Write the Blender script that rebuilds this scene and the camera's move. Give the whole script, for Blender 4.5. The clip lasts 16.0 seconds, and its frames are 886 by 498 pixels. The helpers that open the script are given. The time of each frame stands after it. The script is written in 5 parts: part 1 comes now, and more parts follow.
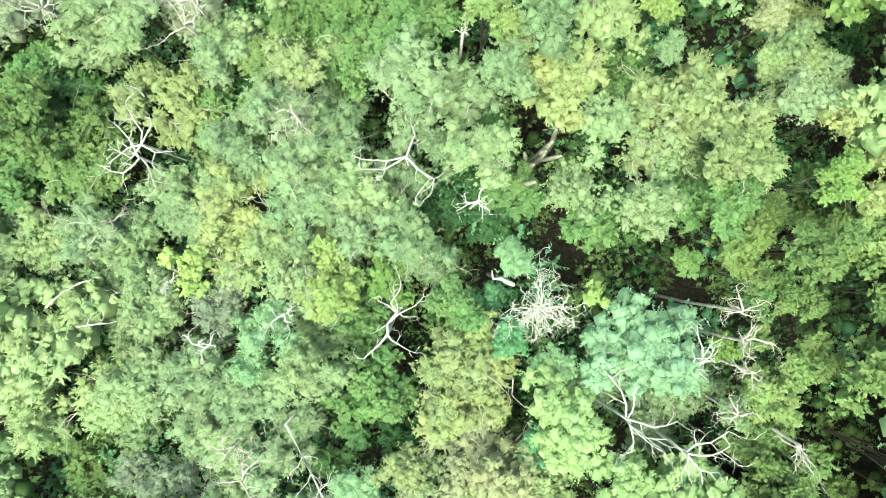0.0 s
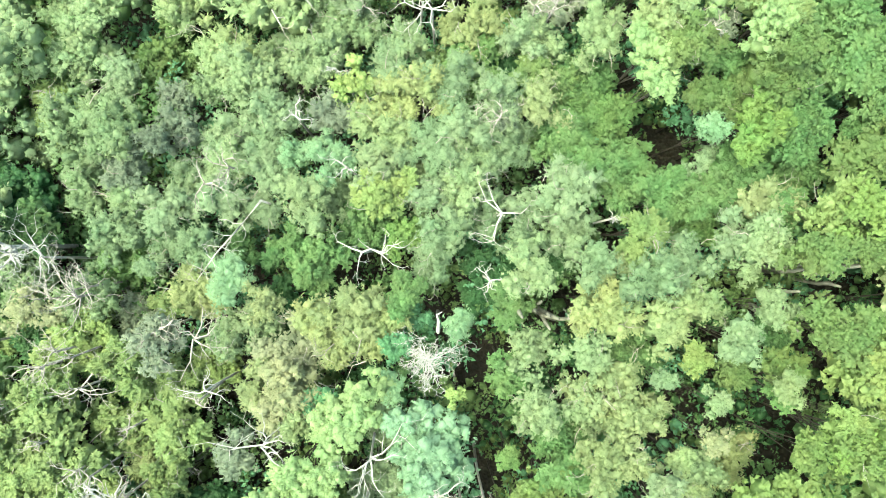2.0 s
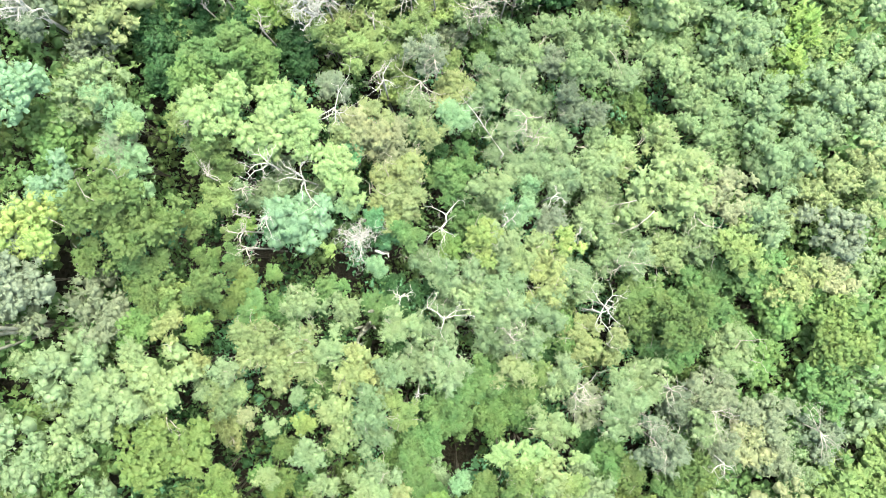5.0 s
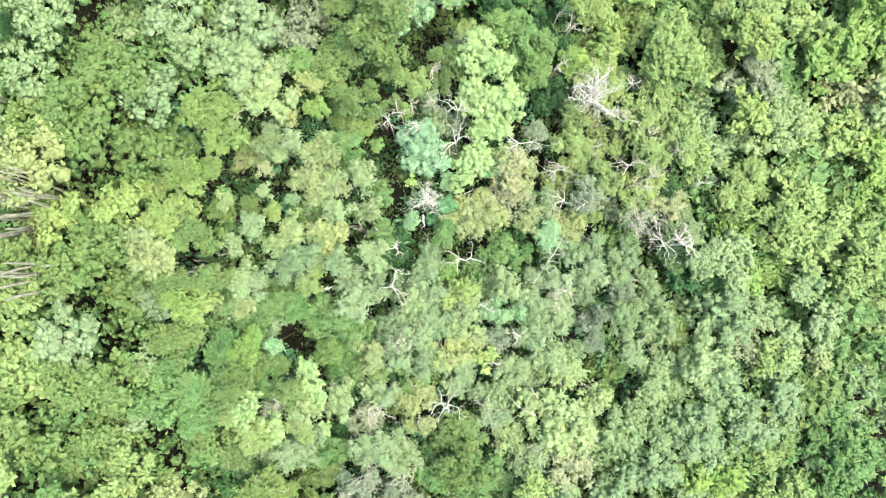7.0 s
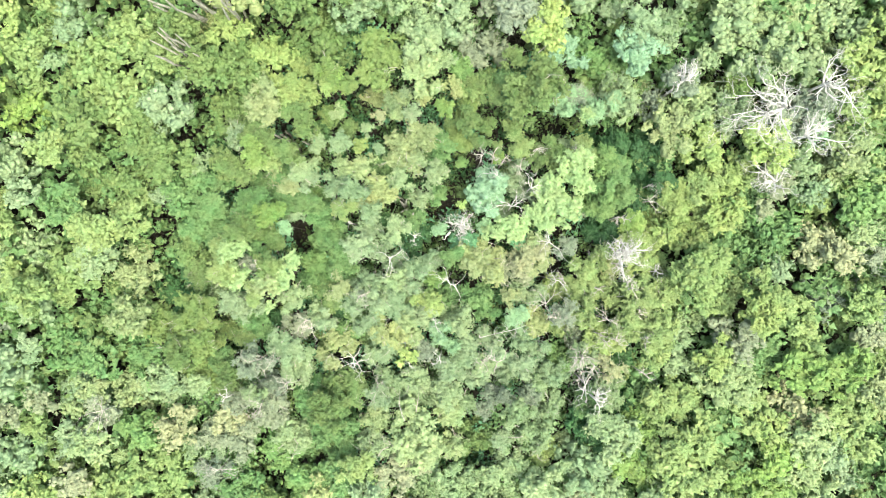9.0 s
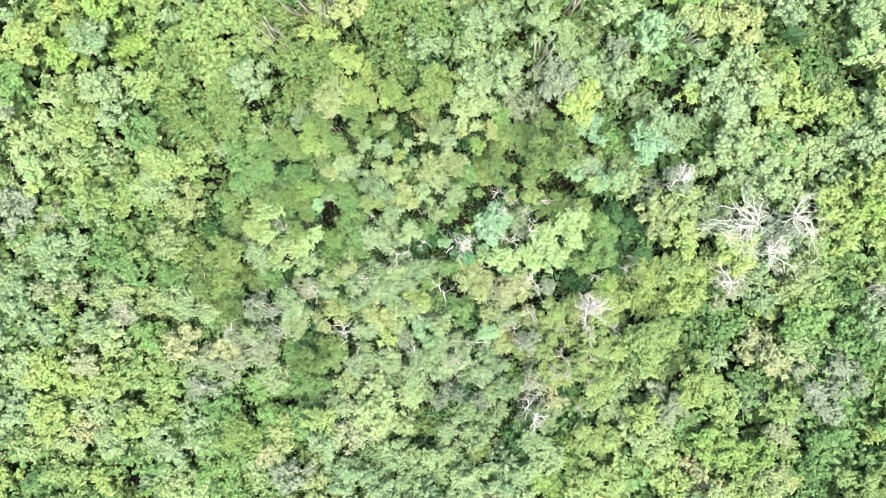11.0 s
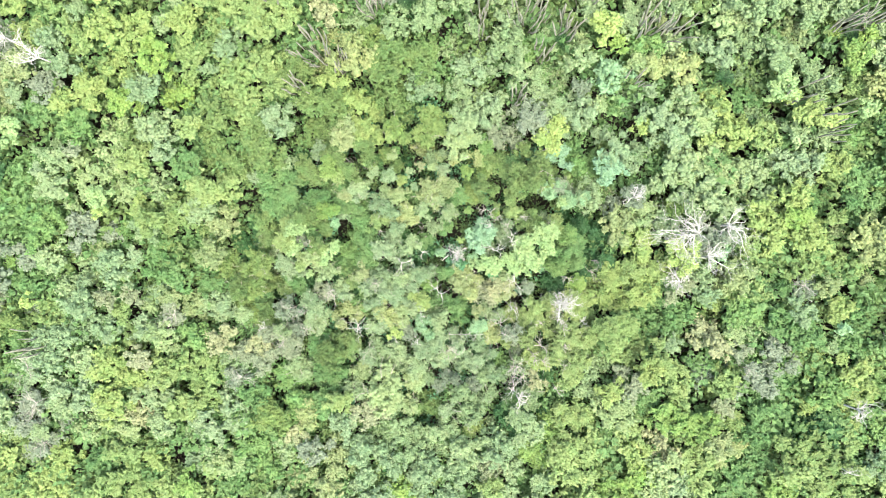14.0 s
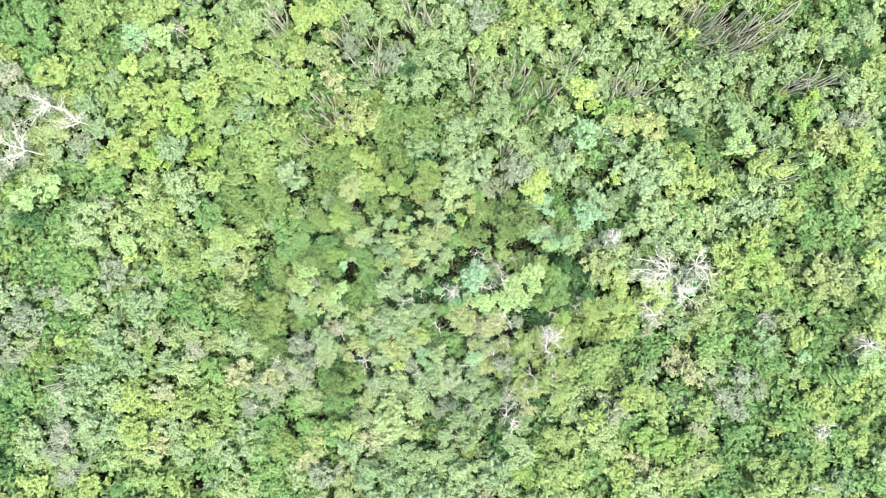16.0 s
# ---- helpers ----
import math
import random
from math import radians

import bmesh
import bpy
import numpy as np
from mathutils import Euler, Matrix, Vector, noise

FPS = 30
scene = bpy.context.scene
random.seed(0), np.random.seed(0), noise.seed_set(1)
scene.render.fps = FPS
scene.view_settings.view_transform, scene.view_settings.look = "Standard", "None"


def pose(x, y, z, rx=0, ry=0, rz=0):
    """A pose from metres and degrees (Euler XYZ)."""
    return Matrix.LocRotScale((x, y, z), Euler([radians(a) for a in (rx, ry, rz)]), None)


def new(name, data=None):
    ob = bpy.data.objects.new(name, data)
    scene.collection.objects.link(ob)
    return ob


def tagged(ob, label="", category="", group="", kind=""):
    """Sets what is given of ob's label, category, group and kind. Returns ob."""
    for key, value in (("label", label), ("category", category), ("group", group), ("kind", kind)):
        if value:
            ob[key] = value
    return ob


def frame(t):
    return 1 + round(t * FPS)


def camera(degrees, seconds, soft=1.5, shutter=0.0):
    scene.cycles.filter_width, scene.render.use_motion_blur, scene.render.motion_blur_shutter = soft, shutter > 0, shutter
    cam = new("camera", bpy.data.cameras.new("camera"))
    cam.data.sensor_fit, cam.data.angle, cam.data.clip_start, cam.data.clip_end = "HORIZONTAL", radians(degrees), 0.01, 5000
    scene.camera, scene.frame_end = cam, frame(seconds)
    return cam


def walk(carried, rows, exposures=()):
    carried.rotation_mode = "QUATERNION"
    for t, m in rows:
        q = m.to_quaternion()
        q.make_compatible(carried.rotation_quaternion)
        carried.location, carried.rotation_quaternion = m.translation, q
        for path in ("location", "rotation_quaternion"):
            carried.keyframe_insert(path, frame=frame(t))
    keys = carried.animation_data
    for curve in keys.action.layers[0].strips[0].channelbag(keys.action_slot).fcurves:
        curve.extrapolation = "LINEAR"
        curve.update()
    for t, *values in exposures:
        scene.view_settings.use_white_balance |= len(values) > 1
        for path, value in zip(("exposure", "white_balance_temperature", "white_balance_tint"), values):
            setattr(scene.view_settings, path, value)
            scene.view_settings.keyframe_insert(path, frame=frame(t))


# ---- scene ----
EXPOSURE_ROWS = [(0, 2.48, 7150, -19), (3, 2.48, 7050, -11), (7, 2.50, 7050, -3), (16, 2.52, 6880, 1)]
# ---- camera: a drone that looks straight down, turns and climbs ----
cam = camera(72, 16.0, soft=0.92)
walk(cam, [
    (0, pose(-0.865, 1.325, 19.969, -0.023, -1.609, -301.194)),
    (0.5, pose(-0.908, 1.297, 20.737, -0.129, -1.427, -284.813)),
    (1, pose(-0.936, 1.235, 21.525, -0.158, -1.258, -267.977)),
    (1.5, pose(-0.987, 1.183, 22.286, -0.288, -0.934, -250.694)),
    (2, pose(-1.006, 1.112, 23.142, -0.221, -0.669, -232.863)),
    (2.5, pose(-0.978, 1.043, 24.113, -0.033, -0.521, -214.920)),
    (3, pose(-0.946, 0.967, 25.127, 0.126, -0.407, -196.637)),
    (3.5, pose(-0.954, 0.911, 26.223, 0.341, -0.197, -178.343)),
    (4, pose(-0.968, 0.843, 27.316, 0.544, -0.053, -161.592)),
    (4.2, pose(-0.973, 0.827, 27.807, 0.677, -0.006, -154.501)),
    (4.7, pose(-1.008, 0.815, 29.114, 1.080, -0.048, -136.635)),
    (5.25, pose(-1.045, 0.843, 30.635, 1.476, -0.307, -117.161)),
    (5.8, pose(-1.018, 0.913, 32.210, 1.625, -0.669, -97.916)),
    (6.3, pose(-0.882, 1.012, 33.660, 1.373, -0.982, -80.657)),
    (6.5, pose(-0.789, 1.062, 34.237, 1.145, -1.070, -73.795)),
    (7, pose(-0.518, 1.213, 35.641, 0.563, -1.039, -57.335)),
    (7.5, pose(-0.337, 1.339, 37.074, 0.309, -0.879, -44.875)),
    (8, pose(-0.160, 1.400, 38.485, 0.246, -0.567, -33.346)),
    (8.5, pose(0.003, 1.451, 39.913, 0.301, -0.287, -23.002)),
    (9, pose(0.224, 1.546, 41.314, 0.348, 0.059, -14.382)),
    (9.2, pose(0.310, 1.599, 41.888, 0.358, 0.184, -11.049)),
    (9.7, pose(0.470, 1.853, 43.357, 0.244, 0.410, -4.585)),
    (10.25, pose(0.574, 2.269, 44.996, -0.047, 0.544, -0.433)),
    (10.8, pose(0.639, 2.713, 46.620, -0.389, 0.602, 1.396)),
    (11.3, pose(0.694, 3.043, 48.047, -0.639, 0.625, 1.714)),
    (11.5, pose(0.721, 3.139, 48.600, -0.701, 0.635, 1.630)),
    (12, pose(0.791, 3.333, 49.974, -0.753, 0.653, 1.339)),
    (12.5, pose(0.826, 3.453, 51.366, -0.717, 0.626, 1.168)),
    (13, pose(0.941, 3.570, 52.735, -0.718, 0.699, 1.002)),
    (13.5, pose(1.024, 3.702, 54.056, -0.724, 0.712, 0.819)),
    (14, pose(1.077, 3.816, 55.432, -0.724, 0.701, 0.627)),
    (14.5, pose(1.122, 3.914, 56.823, -0.641, 0.696, 0.480)),
    (15, pose(1.148, 4.108, 58.159, -0.112, 0.630, 0.324)),
    (15.5, pose(1.191, 4.419, 59.508, 0.670, 0.594, 0.141)),
    (16, pose(1.186, 4.847, 60.888, 1.915, 0.502, -0.000)),
], exposures=EXPOSURE_ROWS)

# ---- light: a bright overcast sky, sun high behind thin cloud ----
world = bpy.data.worlds.new("world")
scene.world = world
world.use_nodes = True
sky = world.node_tree.nodes.new("ShaderNodeTexSky")
sky.sky_type = "NISHITA"
sky.sun_disc = False
sky.sun_elevation, sky.sun_rotation = radians(66), radians(150)
sky.dust_density, sky.air_density, sky.ozone_density = 6.0, 1.0, 0.5
backdrop = world.node_tree.nodes["Background"]
backdrop.inputs["Strength"].default_value = 0.18
world.node_tree.links.new(sky.outputs[0], backdrop.inputs["Color"])
lamp = bpy.data.lights.new("sun", "SUN")
lamp.energy, lamp.angle, lamp.color = 1.0, radians(60), (1.0, 0.95, 0.84)
new("sun", lamp).rotation_euler = (radians(24), 0, radians(30))


# ---- materials ----
def mat(name, rough=0.6, spec=0.3):
    m = bpy.data.materials.new(name)
    m.use_nodes = True
    b = m.node_tree.nodes["Principled BSDF"]
    b.inputs["Roughness"].default_value = rough
    b.inputs["Specular IOR Level"].default_value = spec
    return m, m.node_tree.nodes, m.node_tree.links, b


def leaf_material(name, col, spread=0.18, through_light=0.45):
    """Foliage: every leaf differs a little, whole crowns differ a little, patches of older leaves."""
    m, n, k, b = mat(name, 0.58, 0.28)
    geo, tex = n.new("ShaderNodeNewGeometry"), n.new("ShaderNodeTexNoise")
    info = n.new("ShaderNodeObjectInfo")
    tex.inputs["Scale"].default_value, tex.inputs["Detail"].default_value = 1.2, 3.0
    k.new(geo.outputs["Position"], tex.inputs["Vector"])
    fine = n.new("ShaderNodeTexNoise")
    fine.inputs["Scale"].default_value, fine.inputs["Detail"].default_value = 24.0, 3.0
    k.new(geo.outputs["Position"], fine.inputs["Vector"])
    ramp = n.new("ShaderNodeValToRGB")
    r, g, bl = col
    ramp.color_ramp.elements[0].color = (r * (1 - spread), g * (1 - spread * 0.9), bl * (1 - spread), 1)
    ramp.color_ramp.elements[1].color = (min(r * (1 + spread), 0.8), min(g * (1 + spread * 0.9), 0.8), bl * (1 + spread), 1)
    mid = ramp.color_ramp.elements.new(0.5)
    mid.color = (r, g, bl, 1)
    add = n.new("ShaderNodeMath")
    add.operation = "MULTIPLY_ADD"
    k.new(geo.outputs["Random Per Island"], add.inputs[0])
    add.inputs[1].default_value = 0.45
    k.new(fine.outputs["Fac"], add.inputs[2])
    sub = n.new("ShaderNodeMath")
    sub.operation = "SUBTRACT"
    k.new(add.outputs[0], sub.inputs[0])
    sub.inputs[1].default_value = 0.22
    k.new(sub.outputs[0], ramp.inputs["Fac"])
    hue = n.new("ShaderNodeHueSaturation")
    k.new(ramp.outputs["Color"], hue.inputs["Color"])
    shift = n.new("ShaderNodeMapRange")
    shift.inputs["To Min"].default_value, shift.inputs["To Max"].default_value = 0.486, 0.526
    k.new(tex.outputs["Fac"], shift.inputs["Value"])
    shift.inputs["From Min"].default_value, shift.inputs["From Max"].default_value = 0.25, 0.75
    k.new(shift.outputs[0], hue.inputs["Hue"])
    val = n.new("ShaderNodeMapRange")
    val.inputs["To Min"].default_value, val.inputs["To Max"].default_value = 0.93, 1.07
    k.new(info.outputs["Random"], val.inputs["Value"])
    patch, tone, both = n.new("ShaderNodeTexNoise"), n.new("ShaderNodeMapRange"), n.new("ShaderNodeMath")
    patch.inputs["Scale"].default_value, patch.inputs["Detail"].default_value = 3.2, 2.0
    k.new(geo.outputs["Position"], patch.inputs["Vector"])
    k.new(patch.outputs["Fac"], tone.inputs["Value"])
    tone.inputs["From Min"].default_value, tone.inputs["From Max"].default_value = 0.3, 0.7
    tone.inputs["To Min"].default_value, tone.inputs["To Max"].default_value = 0.83, 1.12
    both.operation = "MULTIPLY"
    k.new(val.outputs[0], both.inputs[0])
    k.new(tone.outputs[0], both.inputs[1])
    k.new(both.outputs[0], hue.inputs["Value"])
    k.new(hue.outputs["Color"], b.inputs["Base Color"])
    grain, bump = n.new("ShaderNodeTexNoise"), n.new("ShaderNodeBump")
    grain.inputs["Scale"].default_value, grain.inputs["Detail"].default_value = 16.0, 3.0
    k.new(geo.outputs["Position"], grain.inputs["Vector"])
    k.new(grain.outputs["Fac"], bump.inputs["Height"])
    bump.inputs["Strength"].default_value, bump.inputs["Distance"].default_value = 0.45, 0.05
    k.new(bump.outputs[0], b.inputs["Normal"])
    trans, mix, out = n.new("ShaderNodeBsdfTranslucent"), n.new("ShaderNodeMixShader"), n["Material Output"]
    k.new(hue.outputs["Color"], trans.inputs["Color"])
    mix.inputs[0].default_value = through_light
    k.new(b.outputs[0], mix.inputs[1])
    k.new(trans.outputs[0], mix.inputs[2])
    k.new(mix.outputs[0], out.inputs["Surface"])
    return m


def bark_material(name, light, dark, scale=6.0, rough=0.85):
    m, n, k, b = mat(name, rough, 0.2)
    co, tex, ramp = n.new("ShaderNodeTexCoord"), n.new("ShaderNodeTexNoise"), n.new("ShaderNodeValToRGB")
    tex.inputs["Scale"].default_value, tex.inputs["Detail"].default_value = scale, 6.0
    k.new(co.outputs["Object"], tex.inputs["Vector"])
    ramp.color_ramp.elements[0].color, ramp.color_ramp.elements[1].color = (*dark, 1), (*light, 1)
    ramp.color_ramp.elements[0].position, ramp.color_ramp.elements[1].position = 0.35, 0.6
    k.new(tex.outputs["Fac"], ramp.inputs["Fac"])
    k.new(ramp.outputs["Color"], b.inputs["Base Color"])
    bump, rough_tex = n.new("ShaderNodeBump"), n.new("ShaderNodeTexNoise")
    rough_tex.inputs["Scale"].default_value, rough_tex.inputs["Detail"].default_value = scale * 8, 4.0
    k.new(co.outputs["Object"], rough_tex.inputs["Vector"])
    k.new(rough_tex.outputs["Fac"], bump.inputs["Height"])
    bump.inputs["Strength"].default_value, bump.inputs["Distance"].default_value = 0.4, 0.02
    k.new(bump.outputs[0], b.inputs["Normal"])
    return m


def tints(name, col):
    """The same foliage as it grows on three trees: as named, younger and yellower, older and bluer."""
    r, g, b = col
    return [leaf_material(name, col), leaf_material("young_" + name, (r * 1.10, g * 1.07, b * 0.98)), leaf_material("old_" + name, (r * 0.87, g * 0.91, b * 0.88))]


LEAF = {
    "grey": tints("grey_green_leaf", (0.158, 0.223, 0.126)),
    "pale": tints("pale_green_leaf", (0.165, 0.227, 0.119)),
    "olive": tints("olive_leaf", (0.176, 0.220, 0.106)),
    "yg": tints("yellow_green_leaf", (0.155, 0.217, 0.084)),
    "moss": tints("moss_green_leaf", (0.100, 0.153, 0.054)),
    "vivid": tints("vivid_green_leaf", (0.130, 0.206, 0.062)),
    "lime": tints("lime_leaf", (0.190, 0.276, 0.124)),
    "yellow": tints("yellow_leaf", (0.212, 0.284, 0.098)),
    "mint": tints("mint_leaf", (0.160, 0.262, 0.146)),
    "blue": tints("blue_green_leaf", (0.146, 0.250, 0.150)),
    "emerald": tints("emerald_leaf", (0.092, 0.219, 0.108)),
    "green": tints("green_leaf", (0.095, 0.170, 0.064)),
    "deep": tints("deep_green_leaf", (0.036, 0.093, 0.033)),
    "tan": tints("tan_leaf", (0.190, 0.218, 0.134)),
    "ash": tints("ashen_leaf", (0.147, 0.185, 0.133)),
}
PURE = ("lime", "blue", "mint", "emerald", "yellow")
LOOKS = {
    "grey": "grey-green", "pale": "pale green", "olive": "olive green", "yg": "yellowish green", "moss": "moss-green", "vivid": "vivid yellow-green",
    "lime": "lime green", "yellow": "bright yellow-green", "mint": "mint green", "blue": "pale blue-green", "emerald": "emerald green",
    "green": "mid-green", "deep": "dark green", "tan": "beige flowering", "ash": "ash-grey half-bare",
}
BARK = bark_material("grey_brown_bark", (0.065, 0.060, 0.050), (0.025, 0.022, 0.019))
DEAD = bark_material("bleached_dead_wood", (0.335, 0.340, 0.325), (0.215, 0.217, 0.204), 5.0)
TWIG = bark_material("grey_twig", (0.285, 0.275, 0.252), (0.165, 0.158, 0.142), 5.0)
CACTUS = bark_material("grey_green_cactus_skin", (0.185, 0.190, 0.160), (0.105, 0.112, 0.090), 3.0, 0.7)
PALM = leaf_material("palm_leaf", (0.014, 0.042, 0.012), 0.3, 0.05)


def litter_material():
    m, n, k, b = mat("shade_darkened_litter", 0.95, 0.1)
    geo, big, fine, ramp = n.new("ShaderNodeNewGeometry"), n.new("ShaderNodeTexNoise"), n.new("ShaderNodeTexVoronoi"), n.new("ShaderNodeValToRGB")
    big.inputs["Scale"].default_value, big.inputs["Detail"].default_value = 0.7, 5.0
    fine.inputs["Scale"].default_value = 9.0
    for t in (big, fine):
        k.new(geo.outputs["Position"], t.inputs["Vector"])
    mix = n.new("ShaderNodeMix")
    mix.data_type = "RGBA"
    # near-black browns: the shade in the canopy gaps is mixed into the litter colour
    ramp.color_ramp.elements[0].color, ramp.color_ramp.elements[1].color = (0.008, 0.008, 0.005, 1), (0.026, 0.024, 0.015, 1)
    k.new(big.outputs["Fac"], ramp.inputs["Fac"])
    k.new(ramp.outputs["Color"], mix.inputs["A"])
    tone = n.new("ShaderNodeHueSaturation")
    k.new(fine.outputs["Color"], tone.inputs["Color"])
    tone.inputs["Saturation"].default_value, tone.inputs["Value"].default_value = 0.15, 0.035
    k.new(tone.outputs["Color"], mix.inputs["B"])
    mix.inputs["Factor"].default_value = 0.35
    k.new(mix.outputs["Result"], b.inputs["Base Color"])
    bump = n.new("ShaderNodeBump")
    k.new(fine.outputs["Distance"], bump.inputs["Height"])
    bump.inputs["Distance"].default_value = 0.04
    k.new(bump.outputs[0], b.inputs["Normal"])
    return m


LITTER = litter_material()


# ---- mesh helpers ----
def ground_z(x, y):
    """A hillside that rises towards +y and levels out far away."""
    return 12 * math.tanh(0.0185 * y) + 5 * math.tanh(0.008 * x) + 0.15 * math.sin(0.7 * x + 1) * math.sin(0.6 * y)


def mesh_from(name, verts, faces, mats, index=None, smooth=False, normals=None):
    """A mesh from arrays: faces is a list of equal-sided index arrays (tris or quads)."""
    me = bpy.data.meshes.new(name)
    verts = np.asarray(verts, np.float32)
    faces = [np.asarray(f, np.int32) for f in faces if len(f)]
    loops = np.concatenate([f.ravel() for f in faces])
    sizes = np.concatenate([np.full(len(f), f.shape[1], np.int32) for f in faces])
    starts = np.concatenate([[0], np.cumsum(sizes)[:-1]]).astype(np.int32)
    me.vertices.add(len(verts))
    me.vertices.foreach_set("co", verts.ravel())
    me.loops.add(len(loops))
    me.loops.foreach_set("vertex_index", loops)
    me.polygons.add(len(sizes))
    me.polygons.foreach_set("loop_start", starts)
    if index is not None:
        me.polygons.foreach_set("material_index", np.asarray(index, np.int32))
    if smooth or normals is not None:
        me.polygons.foreach_set("use_smooth", np.ones(len(sizes), bool))
    for m in mats:
        me.materials.append(m)
    me.update(calc_edges=True)
    if normals is not None:
        me.normals_split_custom_set_from_vertices(np.asarray(normals, np.float32))
    return me


def part(name, me, parent, label="", at=(0, 0, 0), size=(1, 1, 1), turn=0.0):
    ob = new(name, me)
    ob.parent = parent
    ob.location, ob.scale, ob.rotation_euler = at, size, (0, 0, turn)
    return tagged(ob, label)


def tube(points, radii, sides=6, closed=True):
    """Verts and quads of a tapered tube along points; the tip is drawn together."""
    p = np.asarray(points, float)
    d = np.gradient(p, axis=0)
    d /= np.linalg.norm(d, axis=1)[:, None] + 1e-9
    ref = np.where(np.abs(d[:, 2:3]) < 0.9, [[0, 0, 1.0]], [[1.0, 0, 0]])
    u = np.cross(d, ref)
    u /= np.linalg.norm(u, axis=1)[:, None] + 1e-9
    w = np.cross(d, u)
    a = np.arange(sides) * 2 * math.pi / sides
    v = p[:, None] + np.asarray(radii)[:, None, None] * (np.cos(a)[None, :, None] * u[:, None] + np.sin(a)[None, :, None] * w[:, None])
    f = []
    for i in range(len(p) - 1):
        for j in range(sides):
            q = (j + 1) % sides
            f.append((i * sides + j, i * sides + q, (i + 1) * sides + q, (i + 1) * sides + j))
    return v.reshape(-1, 3), np.array(f, np.int32)


def joined(pieces):
    vs, fs, base = [], [], 0
    for v, f in pieces:
        vs.append(v)
        fs.append(f + base)
        base += len(v)
    return np.concatenate(vs), np.concatenate(fs)


def bough(rng, at, way, length, thick, depth, out, wobble=0.35, rise=0.1, sides=5, dense=0.7, grow=True):
    """A crooked branch with its side branches, as tubes gathered in out."""
    at, way = np.array(at, float), np.array(way, float)
    way /= np.linalg.norm(way)
    steps = 4 if depth > 1 else 3
    pts, radii = [at.copy()], [thick]
    forks = []
    for i in range(steps):
        way = way + rng.normal(size=3) * wobble * [1, 1, 0.7] + [0, 0, rise * 0.3]
        way /= np.linalg.norm(way)
        at = at + way * length / steps
        pts.append(at.copy())
        radii.append(thick * (1 - 0.72 * (i + 1) / steps))
        forks.append((at.copy(), way.copy(), radii[-1]))
    out.append(tube(pts, radii, sides if depth > 1 else 4))
    if not grow:
        return forks
    if depth > 0:
        for p, w, r in forks:
            for _ in range(1 if rng.random() < dense else int(dense + 0.5)):
                turn = np.cross(w, rng.normal(size=3))
                bough(rng, p, w * 0.6 + turn / (np.linalg.norm(turn) + 1e-9) * 0.9 + [0, 0, rise], length * rng.uniform(0.35, 0.6), max(r * 0.75, 0.006), depth - 1, out, wobble, rise, sides, dense)


def unit(v):
    return v / (np.linalg.norm(v, axis=1)[:, None] + 1e-9)


BUD = (
    np.array([(math.cos(k * math.pi / 3), math.sin(k * math.pi / 3), -0.1) for k in range(6)] + [(0.5 * math.cos(k * 2.0944 + 0.5), 0.5 * math.sin(k * 2.0944 + 0.5), 0.82) for k in range(3)]),
    np.array([q for k in range(3) for q in ((2 * k, 2 * k + 1, 6 + k), (2 * k + 1, 6 + (k + 1) % 3, 6 + k), (2 * k + 1, (2 * k + 2) % 6, 6 + (k + 1) % 3))] + [(6, 7, 8)], np.int32),
)
TUFT = (np.array([(math.cos(k * math.pi / 3), math.sin(k * math.pi / 3), -0.1) for k in range(6)] + [(0, 0, 0.9)]), np.array([(k, (k + 1) % 6, 6) for k in range(6)], np.int32))

# How each kind of foliage grows: lobes, clumps on a lobe, clump size, leaf length, leaf breadth, how far the leaves splay off their shoot
HABIT = {
    "lobed": (8, 8, 0.195, 0.056, 0.46, 0.9),
    "fluffy": (9, 6, 0.180, 0.085, 0.28, 0.55),
    "feathery": (8, 6, 0.215, 0.085, 0.20, 1.1),
    "leafy": (8, 7, 0.185, 0.120, 0.46, 0.8),
    "sprig": (9, 6, 0.170, 0.095, 0.26, 0.8),
}
STYLE = {
    "grey": "feathery", "pale": "fluffy", "olive": "fluffy", "yg": "leafy", "moss": "leafy", "vivid": "leafy", "lime": "lobed", "yellow": "lobed", "mint": "feathery",
    "blue": "lobed", "emerald": "feathery", "green": "leafy", "deep": "leafy", "tan": "fluffy", "ash": "sprig",
}


